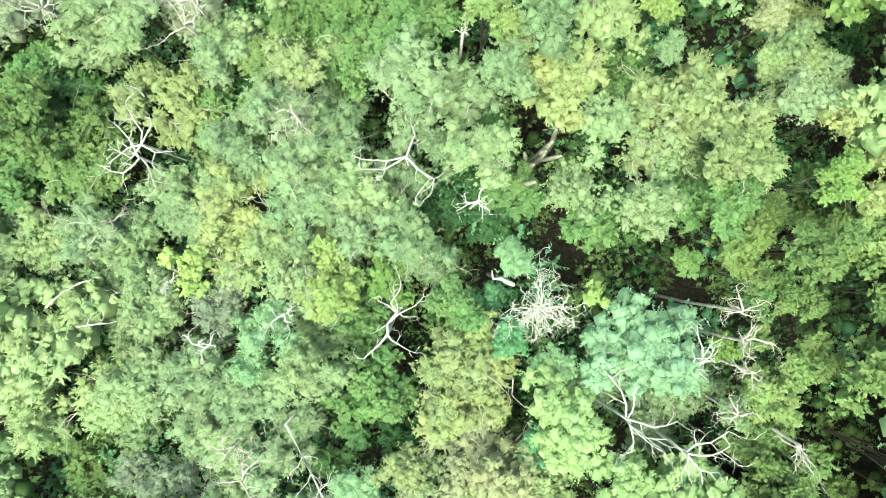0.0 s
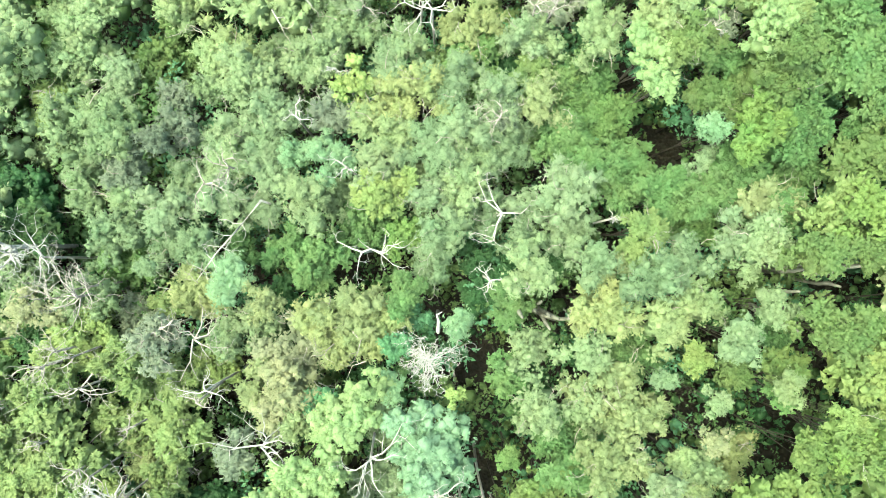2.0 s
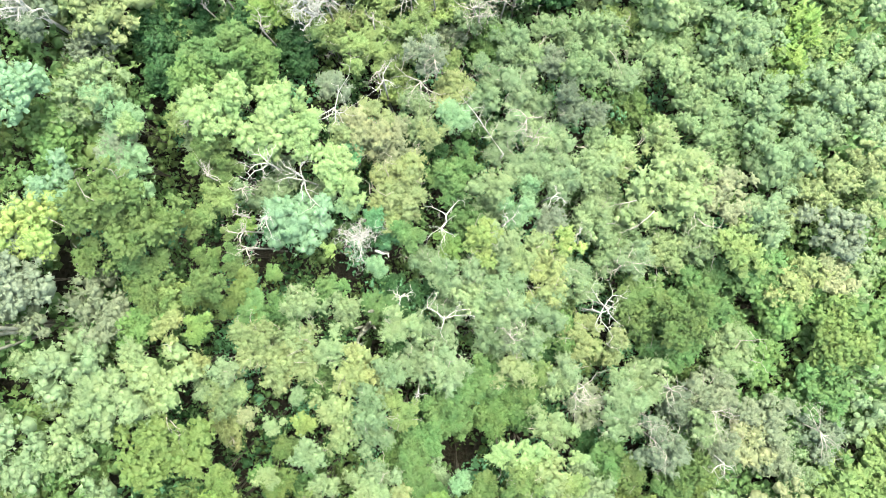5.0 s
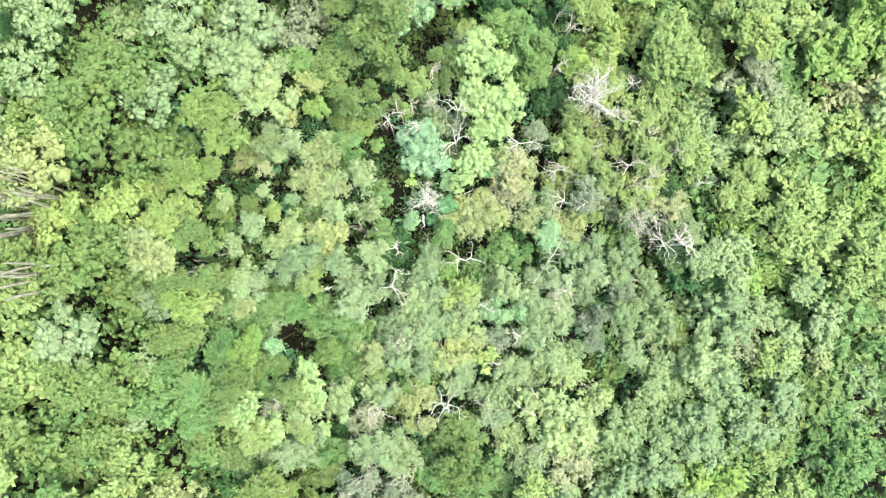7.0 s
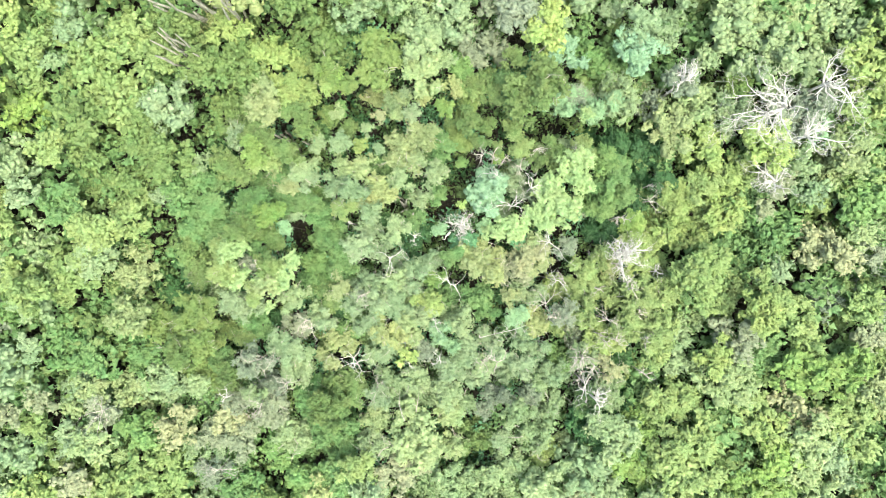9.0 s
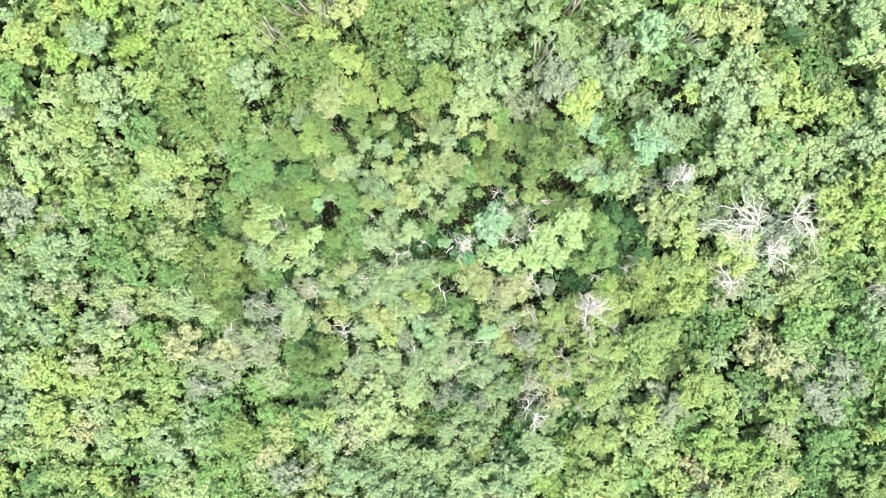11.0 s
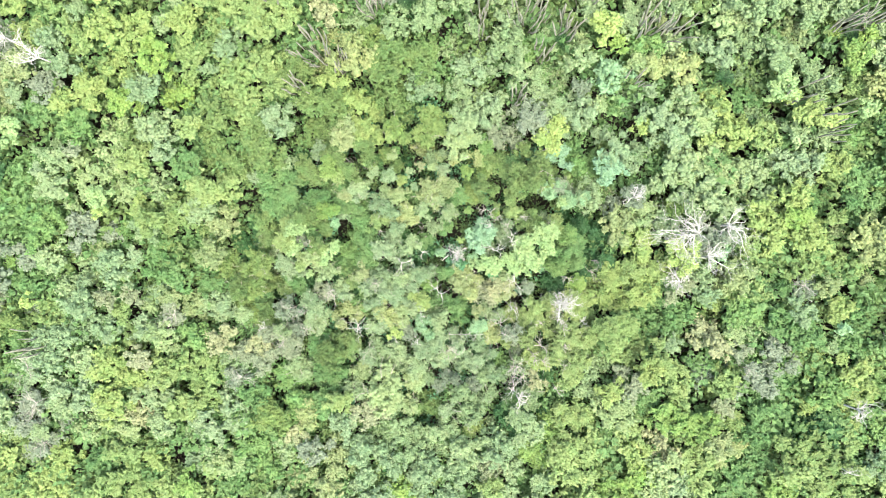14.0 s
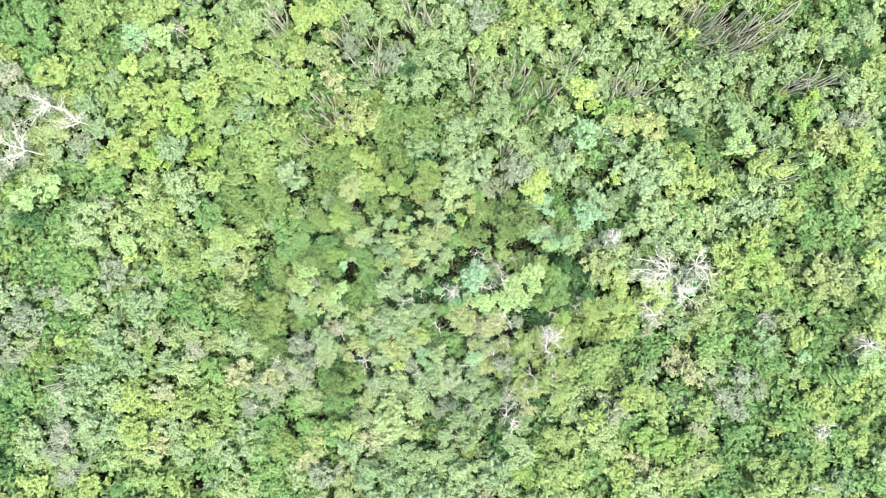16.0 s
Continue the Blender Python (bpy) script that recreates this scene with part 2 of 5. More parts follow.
def shoots(rng, centre, radius, count, length, per_shoot, breadth, splay, away=(0.0, 0.0), low=-0.1):
    """Leaves set along the shoots of one clump: each shoot springs from the clump's middle, bends down a little and carries leaves on both sides."""
    n, m = max(1, round(count / per_shoot)), per_shoot
    z = rng.uniform(low, 1, n)
    a = rng.uniform(0, 2 * math.pi, n)
    way = np.stack([np.sqrt(1 - z * z) * np.cos(a), np.sqrt(1 - z * z) * np.sin(a), z], 1) + np.array([away[0], away[1], 0.0]) * 0.45
    way = unit(way)
    side = unit(np.cross(way, [0, 0, 1.0]) + rng.normal(size=(n, 3)) * 0.25)
    reach = radius * rng.uniform(0.85, 1.22, (n, 1))
    run = np.linspace(0.5, 1.0, m)[None, :, None] + rng.uniform(-0.05, 0.05, (n, m, 1))
    pos = centre + way[:, None] * reach[:, None] * run - np.array([0, 0, 0.22]) * radius * run**2 * (1 - z)[:, None, None]
    hand = np.where(np.arange(m) % 2, 1.0, -1.0)[None, :, None] * np.where(np.arange(m) == m - 1, 0.2, 1.0)[None, :, None]
    along = way[:, None] * 0.75 + side[:, None] * hand * splay + rng.normal(size=(n, m, 3)) * 0.28 + [0, 0, 0.12]
    along = unit(along.reshape(-1, 3))
    pos, way, side = pos.reshape(-1, 3), np.repeat(way, m, 0), np.repeat(side, m, 0)
    up = unit(np.cross(side, along) * 0.5 + way * 0.5 + [0, 0, 0.5] + rng.normal(size=along.shape) * 0.35)
    across = unit(np.cross(up, along))
    face = np.cross(across, along)
    flip = np.where(face[:, 2:3] < 0, -1.0, 1.0)
    across, face = across * flip, face * flip
    size = length * rng.uniform(0.6, 1.35, (len(pos), 1))
    v = np.stack([pos - across * size * breadth, pos + across * size * breadth, pos + along * size], 1).reshape(-1, 3)
    soft = unit(way * 0.45 + face * 0.42 + [0, 0, 0.3])
    return v, (np.arange(len(pos))[:, None] * 3 + [0, 1, 2]).astype(np.int32), np.repeat(soft, 3, 0)


def crown_arrays(seed, style, count, leaf_scale=1.0, fine=1.0, bud=None, core_size=0.84, sprays=5, plump=0.9, per_shoot=5, relief=1.0):
    """A crown of about unit radius, its middle at the origin: lobes at uneven heights, each a heap of leafy clumps round a dark core.
    fine: how much smaller the lobes and clumps are than those of a small tree. relief: how far single clumps stand out of their lobe."""
    rng = np.random.default_rng(seed)
    lobes, clumps, c_size, l_size, breadth, splay = HABIT[style]
    lobes = int((lobes + rng.integers(-1, 2)) * fine**1.7)
    pieces, start = [], rng.uniform(0, 6.28)
    bulge, turn2, turn3 = rng.uniform(0.08, 0.26), rng.uniform(0, 6.28), rng.uniform(0, 6.28)
    centres = []
    for i in range(lobes):
        a = start + i * 2.399 + rng.uniform(-0.5, 0.5)
        edge = 1 + bulge * math.sin(2 * a + turn2) + 0.14 * math.sin(3 * a + turn3)
        rho = 0.80 * edge * math.sqrt((i + 0.3) / lobes) * rng.uniform(0.75, 1.22)
        size = rng.uniform(0.22, 0.47) / fine**0.85
        centres.append((rho * math.cos(a), rho * math.sin(a), 0.30 * (1 - rho * rho) + rng.uniform(-0.34, 0.2), size))
    per = max(3, int(count / (lobes * clumps)))
    bv, bf = BUD
    sv, sf = bud if bud else TUFT
    for cx, cy, cz, cr in centres:
        n = max(4, int(clumps * (cr * fine**0.85 / 0.36) ** 2 + rng.integers(-1, 2)))
        core = bv * (1 + rng.uniform(-0.2, 0.2, (len(bv), 1))) * [cr * core_size, cr * core_size, cr * core_size * 0.62] + [cx, cy, cz - 0.12 / fine]
        pieces.append((core, bf, unit(bv)))
        for j in range(n):
            a = j * 2.399 + rng.uniform(-0.5, 0.5)
            q = math.sqrt((j + 0.5) / n) * rng.uniform(0.8, 1.2)
            wide = rng.choice((0.62, 0.8, 1.0, 1.2, 1.4)) * rng.uniform(0.88, 1.12)
            rad = c_size / fine**0.85 * wide
            high = 0.85 * cr * math.sqrt(max(0, 1 - q * q)) + rng.uniform(-0.18, 0.15) * relief / fine
            centre = np.array([cx + cr * q * math.cos(a), cy + cr * q * math.sin(a), cz + high])
            if bud:
                spin = rng.uniform(0, 6.28)
                turned = np.stack([sv[:, 0] * math.cos(spin) - sv[:, 1] * math.sin(spin), sv[:, 0] * math.sin(spin) + sv[:, 1] * math.cos(spin), sv[:, 2]], 1)
                pieces.append((turned * (1 + rng.uniform(-0.35, 0.3, (len(sv), 1))) * rad * plump / wide**0.3 * [1, 1, 0.8] + centre - [0, 0, 0.1 * rad], sf, unit(unit(turned) * 0.6 + [0, 0, 0.4])))
            out = 0.25 + 0.75 * q
            pieces.append(shoots(rng, centre, rad, max(3, per * wide**1.6), l_size * leaf_scale, per_shoot, breadth, splay, (out * math.cos(a), out * math.sin(a))))
        for j in range(sprays if style != "lobed" else sprays // 2):
            a, q, rad = rng.uniform(0, 6.283), rng.uniform(1.0, 1.4), c_size / fine**0.85 * rng.uniform(0.4, 0.8)
            centre = np.array([cx + cr * q * math.cos(a), cy + cr * q * math.sin(a), cz + rng.uniform(-0.22, 0.14) / fine])
            pieces.append(shoots(rng, centre, rad, max(3, int(per * 0.5)), l_size * leaf_scale, per_shoot, breadth, splay, (math.cos(a), math.sin(a))))
    v, f = joined([q[:2] for q in pieces])
    return (v, f, np.concatenate([q[2] for q in pieces])), centres


def trunk_arrays(seed, centres, sides=6, most=9):
    """A unit-high trunk, and the limbs into which it forks, one for each of the first lobes of its crown."""
    rng = np.random.default_rng(seed + 999)
    fork = 0.45
    lean = rng.uniform(-0.12, 0.12, 2)
    pieces = [tube([(0, 0, -0.06), (lean[0] * 0.4, lean[1] * 0.4, fork * 0.5), (lean[0], lean[1], fork)], [0.075, 0.055, 0.045], sides)]
    for cx, cy, cz, cr in centres[:most]:
        mid = (lean[0] * 0.5 + cx * 0.45, lean[1] * 0.5 + cy * 0.45, fork + 0.28)
        pieces.append(tube([(lean[0], lean[1], fork - 0.03), mid, (cx, cy, 0.98)], [0.024, 0.015, 0.007], sides - 1))
    return pieces


# ---- ground: one sheet of leaf litter on the hillside, out to the horizon ----
def build_ground():
    axis = np.concatenate([-np.geomspace(2400, 75, 14), np.linspace(-70, 70, 57), np.geomspace(75, 2400, 14)])
    n = len(axis)
    v = [(x, y, ground_z(x, y)) for y in axis for x in axis]
    f = [(j * n + i, j * n + i + 1, (j + 1) * n + i + 1, (j + 1) * n + i) for j in range(n - 1) for i in range(n - 1)]
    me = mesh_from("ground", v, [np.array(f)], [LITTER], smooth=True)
    tagged(new("ground", me), "sloping forest floor covered in brown leaf litter, darkened for canopy shade", "ground", kind="structure")


build_ground()

# ---- trees ----
TREES = []


def tree(look_of, x, y, r, h):
    """Notes a living tree: its foliage, place, crown radius and height."""
    TREES.append((look_of, x, y, r, h))


tree("yg", 11.36, -7.63, 1.05, 5.81)
tree("deep", 9.24, -7.18, 1.05, 4.20)
tree("yg", 11.54, -5.88, 1.36, 5.37)
tree("yg", 9.80, -5.62, 1.03, 5.03)
tree("yg", 8.13, -5.83, 1.11, 4.68)
tree("yg", 10.84, -3.94, 1.35, 5.18)
tree("yg", 12.50, -3.92, 1.15, 5.21)
tree("yg", 9.28, -3.30, 1.24, 4.67)
tree("yg", 7.98, -2.48, 0.94, 4.67)
tree("ash", 6.25, -3.78, 0.85, 5.90)
tree("yg", 7.48, -4.31, 0.87, 5.58)
tree("yg", 8.92, -6.22, 0.96, 4.95)
tree("deep", 10.02, -10.15, 1.53, 3.75)
tree("deep", 10.15, -11.50, 1.24, 4.56)
tree("tan", 8.45, -7.98, 0.87, 5.25)
tree("yg", 10.92, -10.92, 1.16, 5.87)
tree("green", 6.40, -10.00, 0.90, 4.49)
tree("pale", 4.59, -9.35, 0.91, 5.34)
tree("pale", 3.11, -9.32, 0.38, 5.62)
tree("ash", 1.04, -7.73, 0.80, 4.69)
tree("ash", 1.74, -7.86, 0.54, 5.23)
tree("pale", -0.69, -8.04, 0.61, 5.01)
tree("pale", -1.70, -6.81, 1.07, 5.92)
tree("pale", -2.92, -6.85, 1.06, 4.70)
tree("pale", 1.95, -8.81, 0.85, 5.62)
tree("grey", 4.90, -7.43, 0.95, 5.91)
tree("pale", 4.14, -7.74, 0.94, 4.94)
tree("green", 5.70, -6.76, 1.06, 5.24)
tree("grey", 4.69, -5.39, 0.38, 5.91)
tree("grey", 4.23, -5.78, 0.77, 4.63)
tree("grey", 3.17, -6.28, 0.85, 5.66)
tree("grey", 2.08, -6.70, 0.94, 4.60)
tree("grey", 1.72, -5.05, 1.00, 5.36)
tree("grey", 0.94, -5.71, 0.77, 5.26)
tree("grey", 0.16, -6.47, 0.93, 4.90)
tree("grey", -0.39, -5.36, 0.87, 5.09)
tree("grey", -1.33, -5.52, 0.84, 5.81)
tree("grey", 3.48, -4.78, 0.81, 5.07)
tree("green", 1.73, -2.41, 0.81, 4.57)
tree("deep", 3.39, -1.65, 0.86, 4.30)
tree("pale", 4.96, -2.23, 0.74, 4.95)
tree("pale", 4.11, -1.97, 0.78, 5.08)
tree("olive", 3.38, -1.84, 0.58, 5.80)
tree("grey", 0.30, -4.59, 0.83, 5.20)
tree("mint", -0.69, -4.07, 0.56, 5.52)
tree("grey", 1.33, -3.92, 0.73, 4.62)
tree("grey", 0.22, -2.80, 0.86, 6.00)
tree("pale", -0.36, -2.40, 0.81, 4.73)
tree("green", 1.57, -1.46, 0.97, 5.17)
tree("green", -0.12, -1.22, 1.05, 4.45)
tree("yg", -1.26, -1.12, 0.80, 6.03)
tree("vivid", -0.77, 0.16, 0.59, 5.20)
tree("pale", -1.83, -1.74, 0.80, 6.00)
tree("olive", 2.32, 0.51, 1.47, 5.43)
tree("olive", 1.81, 1.25, 1.01, 4.96)
tree("tan", 5.04, 0.25, 1.09, 5.71)
tree("olive", 2.86, -0.24, 0.89, 5.61)
tree("pale", 5.61, 0.93, 0.57, 5.63)
tree("olive", 5.61, -0.67, 0.59, 5.30)
tree("pale", -4.55, -6.48, 1.39, 4.93)
tree("pale", -3.35, -5.43, 1.10, 5.56)
tree("pale", -5.02, -5.20, 0.99, 5.20)
tree("grey", -5.82, -6.00, 0.86, 5.64)
tree("moss", -7.23, -5.15, 1.05, 5.55)
tree("green", -9.35, -5.50, 1.26, 3.66)
tree("green", -10.10, -5.25, 1.17, 4.30)
tree("moss", -8.22, -4.57, 0.91, 5.20)
tree("olive", -6.98, -2.21, 1.01, 5.80)
tree("olive", -8.19, -3.23, 0.72, 5.17)
tree("grey", -4.68, -3.21, 1.02, 5.67)
tree("olive", -3.71, -2.68, 1.06, 5.52)
tree("olive", -4.63, -1.99, 0.85, 6.01)
tree("grey", -5.25, -1.50, 0.80, 6.09)
tree("pale", -2.88, -1.97, 0.91, 5.69)
tree("grey", -5.53, -3.36, 0.61, 5.81)
tree("pale", -10.32, -3.11, 1.32, 5.20)
tree("grey", -10.24, -1.87, 0.95, 5.67)
tree("grey", -9.01, -2.22, 0.38, 5.87)
tree("ash", -12.20, -3.80, 1.12, 5.00)
tree("grey", -10.79, -1.22, 0.79, 5.43)
tree("green", -13.40, -3.59, 0.89, 4.62)
tree("grey", -13.06, -4.01, 0.79, 6.04)
tree("moss", -15.33, -2.87, 1.26, 5.08)
tree("green", -14.87, -1.59, 0.98, 4.50)
tree("moss", -16.27, -1.74, 1.18, 4.60)
tree("moss", -14.14, -0.26, 0.44, 5.23)
tree("moss", -14.01, 0.82, 0.38, 5.55)
tree("moss", -14.31, 1.71, 1.02, 6.00)
tree("moss", -14.94, -0.14, 0.95, 5.99)
tree("grey", -18.06, -2.06, 0.97, 5.09)
tree("moss", -16.17, -0.27, 0.99, 6.08)
tree("moss", -14.48, -2.62, 0.90, 5.20)
tree("grey", -16.44, -2.49, 0.94, 5.83)
tree("ash", -9.50, -0.51, 0.94, 4.64)
tree("grey", -7.72, -0.73, 0.79, 5.21)
tree("grey", -8.02, -0.04, 0.71, 4.71)
tree("green", -6.47, -1.54, 0.94, 5.19)
tree("deep", -6.57, -0.69, 0.82, 4.34)
tree("deep", -11.14, 0.01, 0.87, 3.31)
tree("green", -11.91, 0.16, 1.06, 5.39)
tree("moss", -12.85, -0.38, 0.69, 4.99)
tree("grey", -12.31, 1.34, 0.87, 5.34)
tree("grey", -12.46, 1.92, 0.77, 5.43)
tree("lime", -10.29, 1.04, 0.38, 6.24)
tree("pale", -10.25, 2.38, 0.94, 6.35)
tree("lime", -11.52, 2.98, 0.82, 6.21)
tree("lime", -11.38, 4.66, 0.91, 6.39)
tree("moss", -10.91, 5.56, 0.56, 6.74)
tree("moss", -9.62, 3.22, 0.83, 6.47)
tree("lime", -8.28, 3.28, 0.62, 6.45)
tree("ash", -11.10, 3.74, 0.58, 5.40)
tree("grey", -3.26, -0.73, 1.02, 5.89)
tree("grey", -1.92, -0.71, 0.92, 5.11)
tree("grey", -4.29, -0.23, 0.98, 5.79)
tree("grey", -4.61, 0.90, 1.05, 5.20)
tree("grey", -2.17, 0.39, 0.99, 5.49)
tree("grey", -5.62, -0.05, 0.85, 5.71)
tree("grey", -1.39, 1.03, 0.80, 5.35)
tree("ash", -5.30, 0.47, 0.45, 5.44)
tree("grey", -2.84, 0.69, 0.76, 5.65)
tree("green", -7.14, 1.49, 1.06, 3.91)
tree("green", -8.03, 1.87, 1.10, 3.96)
tree("moss", -6.96, 0.46, 0.89, 4.82)
tree("grey", -9.12, 1.05, 1.03, 5.20)
tree("green", -7.26, 2.78, 1.08, 3.97)
tree("green", -5.99, 1.58, 0.85, 4.23)
tree("moss", -13.87, 4.46, 1.00, 5.20)
tree("moss", -14.21, 4.11, 0.86, 5.93)
tree("green", -14.73, 3.59, 0.84, 4.42)
tree("moss", -14.14, 5.42, 0.88, 5.15)
tree("yg", 10.73, -0.65, 0.76, 5.23)
tree("vivid", 11.35, 0.32, 0.82, 5.62)
tree("yg", 12.53, -0.78, 0.82, 5.78)
tree("deep", 10.25, -0.05, 0.92, 4.51)
tree("yg", 14.18, 1.28, 1.13, 5.20)
tree("deep", 12.02, 1.34, 0.80, 4.96)
tree("deep", 10.96, 0.83, 0.81, 3.61)
tree("green", 9.96, 1.97, 0.91, 5.14)
tree("green", 9.98, 2.98, 0.81, 4.25)
tree("green", 9.53, 1.55, 0.57, 5.21)
tree("yg", 8.25, -1.42, 0.77, 5.36)
tree("yg", 9.29, -0.82, 0.66, 5.69)
tree("ash", 7.28, 0.17, 0.70, 5.40)
tree("deep", 9.32, 0.43, 0.83, 4.37)
tree("green", 11.28, 2.25, 0.89, 4.64)
tree("lime", 7.90, 4.56, 0.59, 6.54)
tree("lime", 5.53, 2.54, 0.50, 6.49)
tree("mint", 2.95, 2.56, 0.51, 5.71)
tree("emerald", 4.66, 1.16, 0.58, 5.21)
tree("emerald", 1.10, 2.00, 0.51, 4.23)
tree("yellow", 1.83, 3.93, 0.29, 6.03)
tree("green", 0.61, 1.21, 0.67, 5.19)
tree("grey", -0.51, 1.36, 0.82, 4.85)
tree("emerald", 1.95, 1.95, 0.48, 5.23)
tree("vivid", 4.59, 5.98, 0.38, 4.70)
tree("moss", 7.03, 5.56, 0.77, 4.89)
tree("moss", 7.62, 5.35, 0.78, 5.62)
tree("grey", 5.74, 5.28, 0.38, 5.35)
tree("grey", 8.65, 5.67, 0.79, 5.42)
tree("yg", 9.46, 5.43, 0.71, 5.28)
tree("moss", 4.73, 6.65, 0.38, 4.81)
tree("green", 2.49, 6.38, 0.38, 4.63)
tree("moss", 2.46, 7.58, 0.82, 5.20)
tree("yg", 6.09, 6.32, 0.76, 4.90)
tree("green", 3.91, 7.09, 0.38, 5.00)
tree("green", 0.65, 4.95, 0.68, 4.90)
tree("pale", 0.81, 6.12, 0.85, 5.20)
tree("green", 1.03, 7.18, 0.92, 4.39)
tree("pale", -0.22, 4.90, 0.66, 5.20)
tree("green", 1.72, 7.69, 0.75, 5.30)
tree("green", -0.94, 3.85, 0.77, 4.45)
tree("deep", -0.54, 3.27, 0.72, 3.36)
tree("deep", 12.62, 3.31, 1.09, 3.10)
tree("deep", 13.27, 2.46, 0.49, 4.20)
tree("deep", 13.82, 3.61, 1.00, 4.20)
tree("deep", 13.04, 4.75, 1.04, 3.73)
tree("green", 10.43, 4.34, 0.87, 4.90)
tree("green", 10.22, 3.13, 0.69, 4.90)
tree("deep", 13.62, 2.35, 0.78, 5.24)
tree("deep", -1.77, 3.33, 0.72, 3.46)
tree("deep", -2.89, 4.30, 0.60, 4.02)
tree("grey", -2.08, 3.54, 0.80, 5.98)
tree("grey", -3.62, 4.05, 0.85, 4.75)
tree("grey", -4.50, 3.09, 0.90, 5.88)
tree("grey", -3.71, 2.70, 0.68, 5.19)
tree("green", -5.57, 3.83, 0.98, 5.07)
tree("green", -6.59, 4.28, 0.96, 4.38)
tree("green", -5.59, 2.88, 0.86, 4.84)
tree("deep", -1.42, 2.38, 0.57, 3.86)
tree("grey", -2.77, 3.03, 0.68, 4.76)
tree("green", -6.13, 5.49, 0.96, 5.04)
tree("yg", -4.79, 5.37, 0.71, 5.83)
tree("olive", -3.76, 5.47, 0.56, 5.32)
tree("grey", -3.29, 4.86, 0.62, 6.02)
tree("grey", -3.89, 6.24, 0.78, 5.92)
tree("grey", -4.78, 6.83, 0.80, 5.23)
tree("pale", -4.09, 7.81, 0.72, 5.16)
tree("pale", -3.11, 7.39, 0.88, 5.14)
tree("green", -1.99, 7.45, 0.85, 3.99)
tree("pale", -1.14, 6.37, 0.75, 5.20)
tree("olive", -0.95, 7.38, 0.85, 4.94)
tree("pale", -0.06, 7.31, 0.91, 4.69)
tree("olive", -0.49, 8.12, 0.95, 5.41)
tree("grey", -1.91, 8.21, 0.38, 5.26)
tree("yg", -2.95, 8.70, 0.49, 4.64)
tree("green", -6.34, 6.83, 0.95, 4.13)
tree("green", -7.03, 6.46, 0.81, 5.28)
tree("grey", -7.64, 5.89, 0.54, 4.80)
tree("green", -8.12, 6.81, 0.91, 5.16)
tree("vivid", -8.87, 6.17, 0.87, 6.03)
tree("green", -8.91, 8.09, 0.86, 4.07)
tree("moss", -10.31, 5.97, 0.91, 5.21)
tree("green", -10.17, 6.85, 0.92, 4.90)
tree("green", -11.93, 6.97, 1.01, 4.63)
tree("green", -13.25, 6.61, 1.02, 4.70)
tree("green", -12.24, 7.49, 0.86, 4.90)
tree("green", -9.38, 7.27, 0.71, 5.63)
tree("green", -10.85, 8.51, 0.38, 4.90)
tree("green", -11.78, 8.78, 0.78, 4.90)
tree("pale", -12.31, 9.91, 0.84, 4.97)
tree("moss", -10.64, 9.65, 0.84, 5.94)
tree("green", -10.41, 4.69, 0.74, 5.32)
tree("moss", -10.10, 5.65, 0.83, 5.20)
tree("moss", -9.86, 9.01, 0.83, 5.39)
tree("pale", -5.63, 8.41, 0.38, 4.88)
tree("grey", -6.38, 7.69, 0.80, 5.21)
tree("pale", -6.45, 8.18, 0.74, 5.71)
tree("grey", -3.86, 8.94, 0.66, 5.67)
tree("green", -4.92, 10.20, 0.65, 4.18)
tree("moss", -7.67, 10.14, 0.56, 5.10)
tree("moss", -8.29, 10.62, 0.78, 5.24)
tree("grey", -9.44, 10.98, 0.78, 5.18)
tree("yg", -8.23, 9.11, 0.81, 5.20)
tree("vivid", -8.51, 9.51, 0.81, 5.78)
tree("green", -7.67, 8.30, 0.84, 4.40)
tree("olive", -1.20, 11.30, 0.85, 4.70)
tree("tan", -1.31, 9.63, 0.38, 6.02)
tree("pale", -0.45, 10.48, 0.61, 5.35)
tree("moss", -3.36, 9.76, 0.55, 5.11)
tree("green", -3.35, 10.86, 0.38, 4.75)
tree("pale", -3.54, 10.42, 0.44, 5.81)
tree("moss", -4.05, 10.61, 0.65, 4.59)
tree("vivid", -3.29, 12.46, 0.56, 5.07)
tree("moss", -2.48, 11.74, 0.58, 5.53)
tree("yg", -3.75, 11.86, 0.38, 5.35)
tree("grey", 0.49, 9.43, 0.54, 6.04)
tree("grey", 0.40, 10.82, 0.41, 4.81)
tree("olive", 1.28, 10.31, 0.56, 5.31)
tree("pale", 0.12, 10.47, 0.47, 5.20)
tree("pale", -2.15, 9.23, 0.38, 5.92)
tree("pale", -0.35, 9.71, 0.42, 5.20)
tree("olive", 0.90, 8.06, 0.74, 5.83)
tree("olive", 0.40, 8.68, 0.60, 5.78)
tree("moss", 2.46, 8.57, 0.43, 4.62)
tree("moss", 3.36, 8.15, 0.67, 6.10)
tree("vivid", 2.31, 9.30, 0.57, 6.03)
tree("moss", 3.64, 9.27, 0.64, 5.22)
tree("yg", 4.12, 9.94, 0.61, 4.90)
tree("moss", 4.50, 7.90, 0.57, 4.49)
tree("olive", 3.12, 10.40, 0.64, 5.16)
tree("moss", 5.14, 9.43, 0.62, 4.65)
tree("green", 6.07, 10.20, 0.65, 4.01)
tree("moss", 6.47, 8.23, 0.83, 4.87)
tree("moss", 3.48, 7.31, 0.38, 5.20)
tree("moss", 5.86, 7.49, 0.71, 4.61)
tree("moss", 5.09, 10.60, 0.63, 4.29)
tree("green", -36.44, 25.40, 1.52, 5.30)
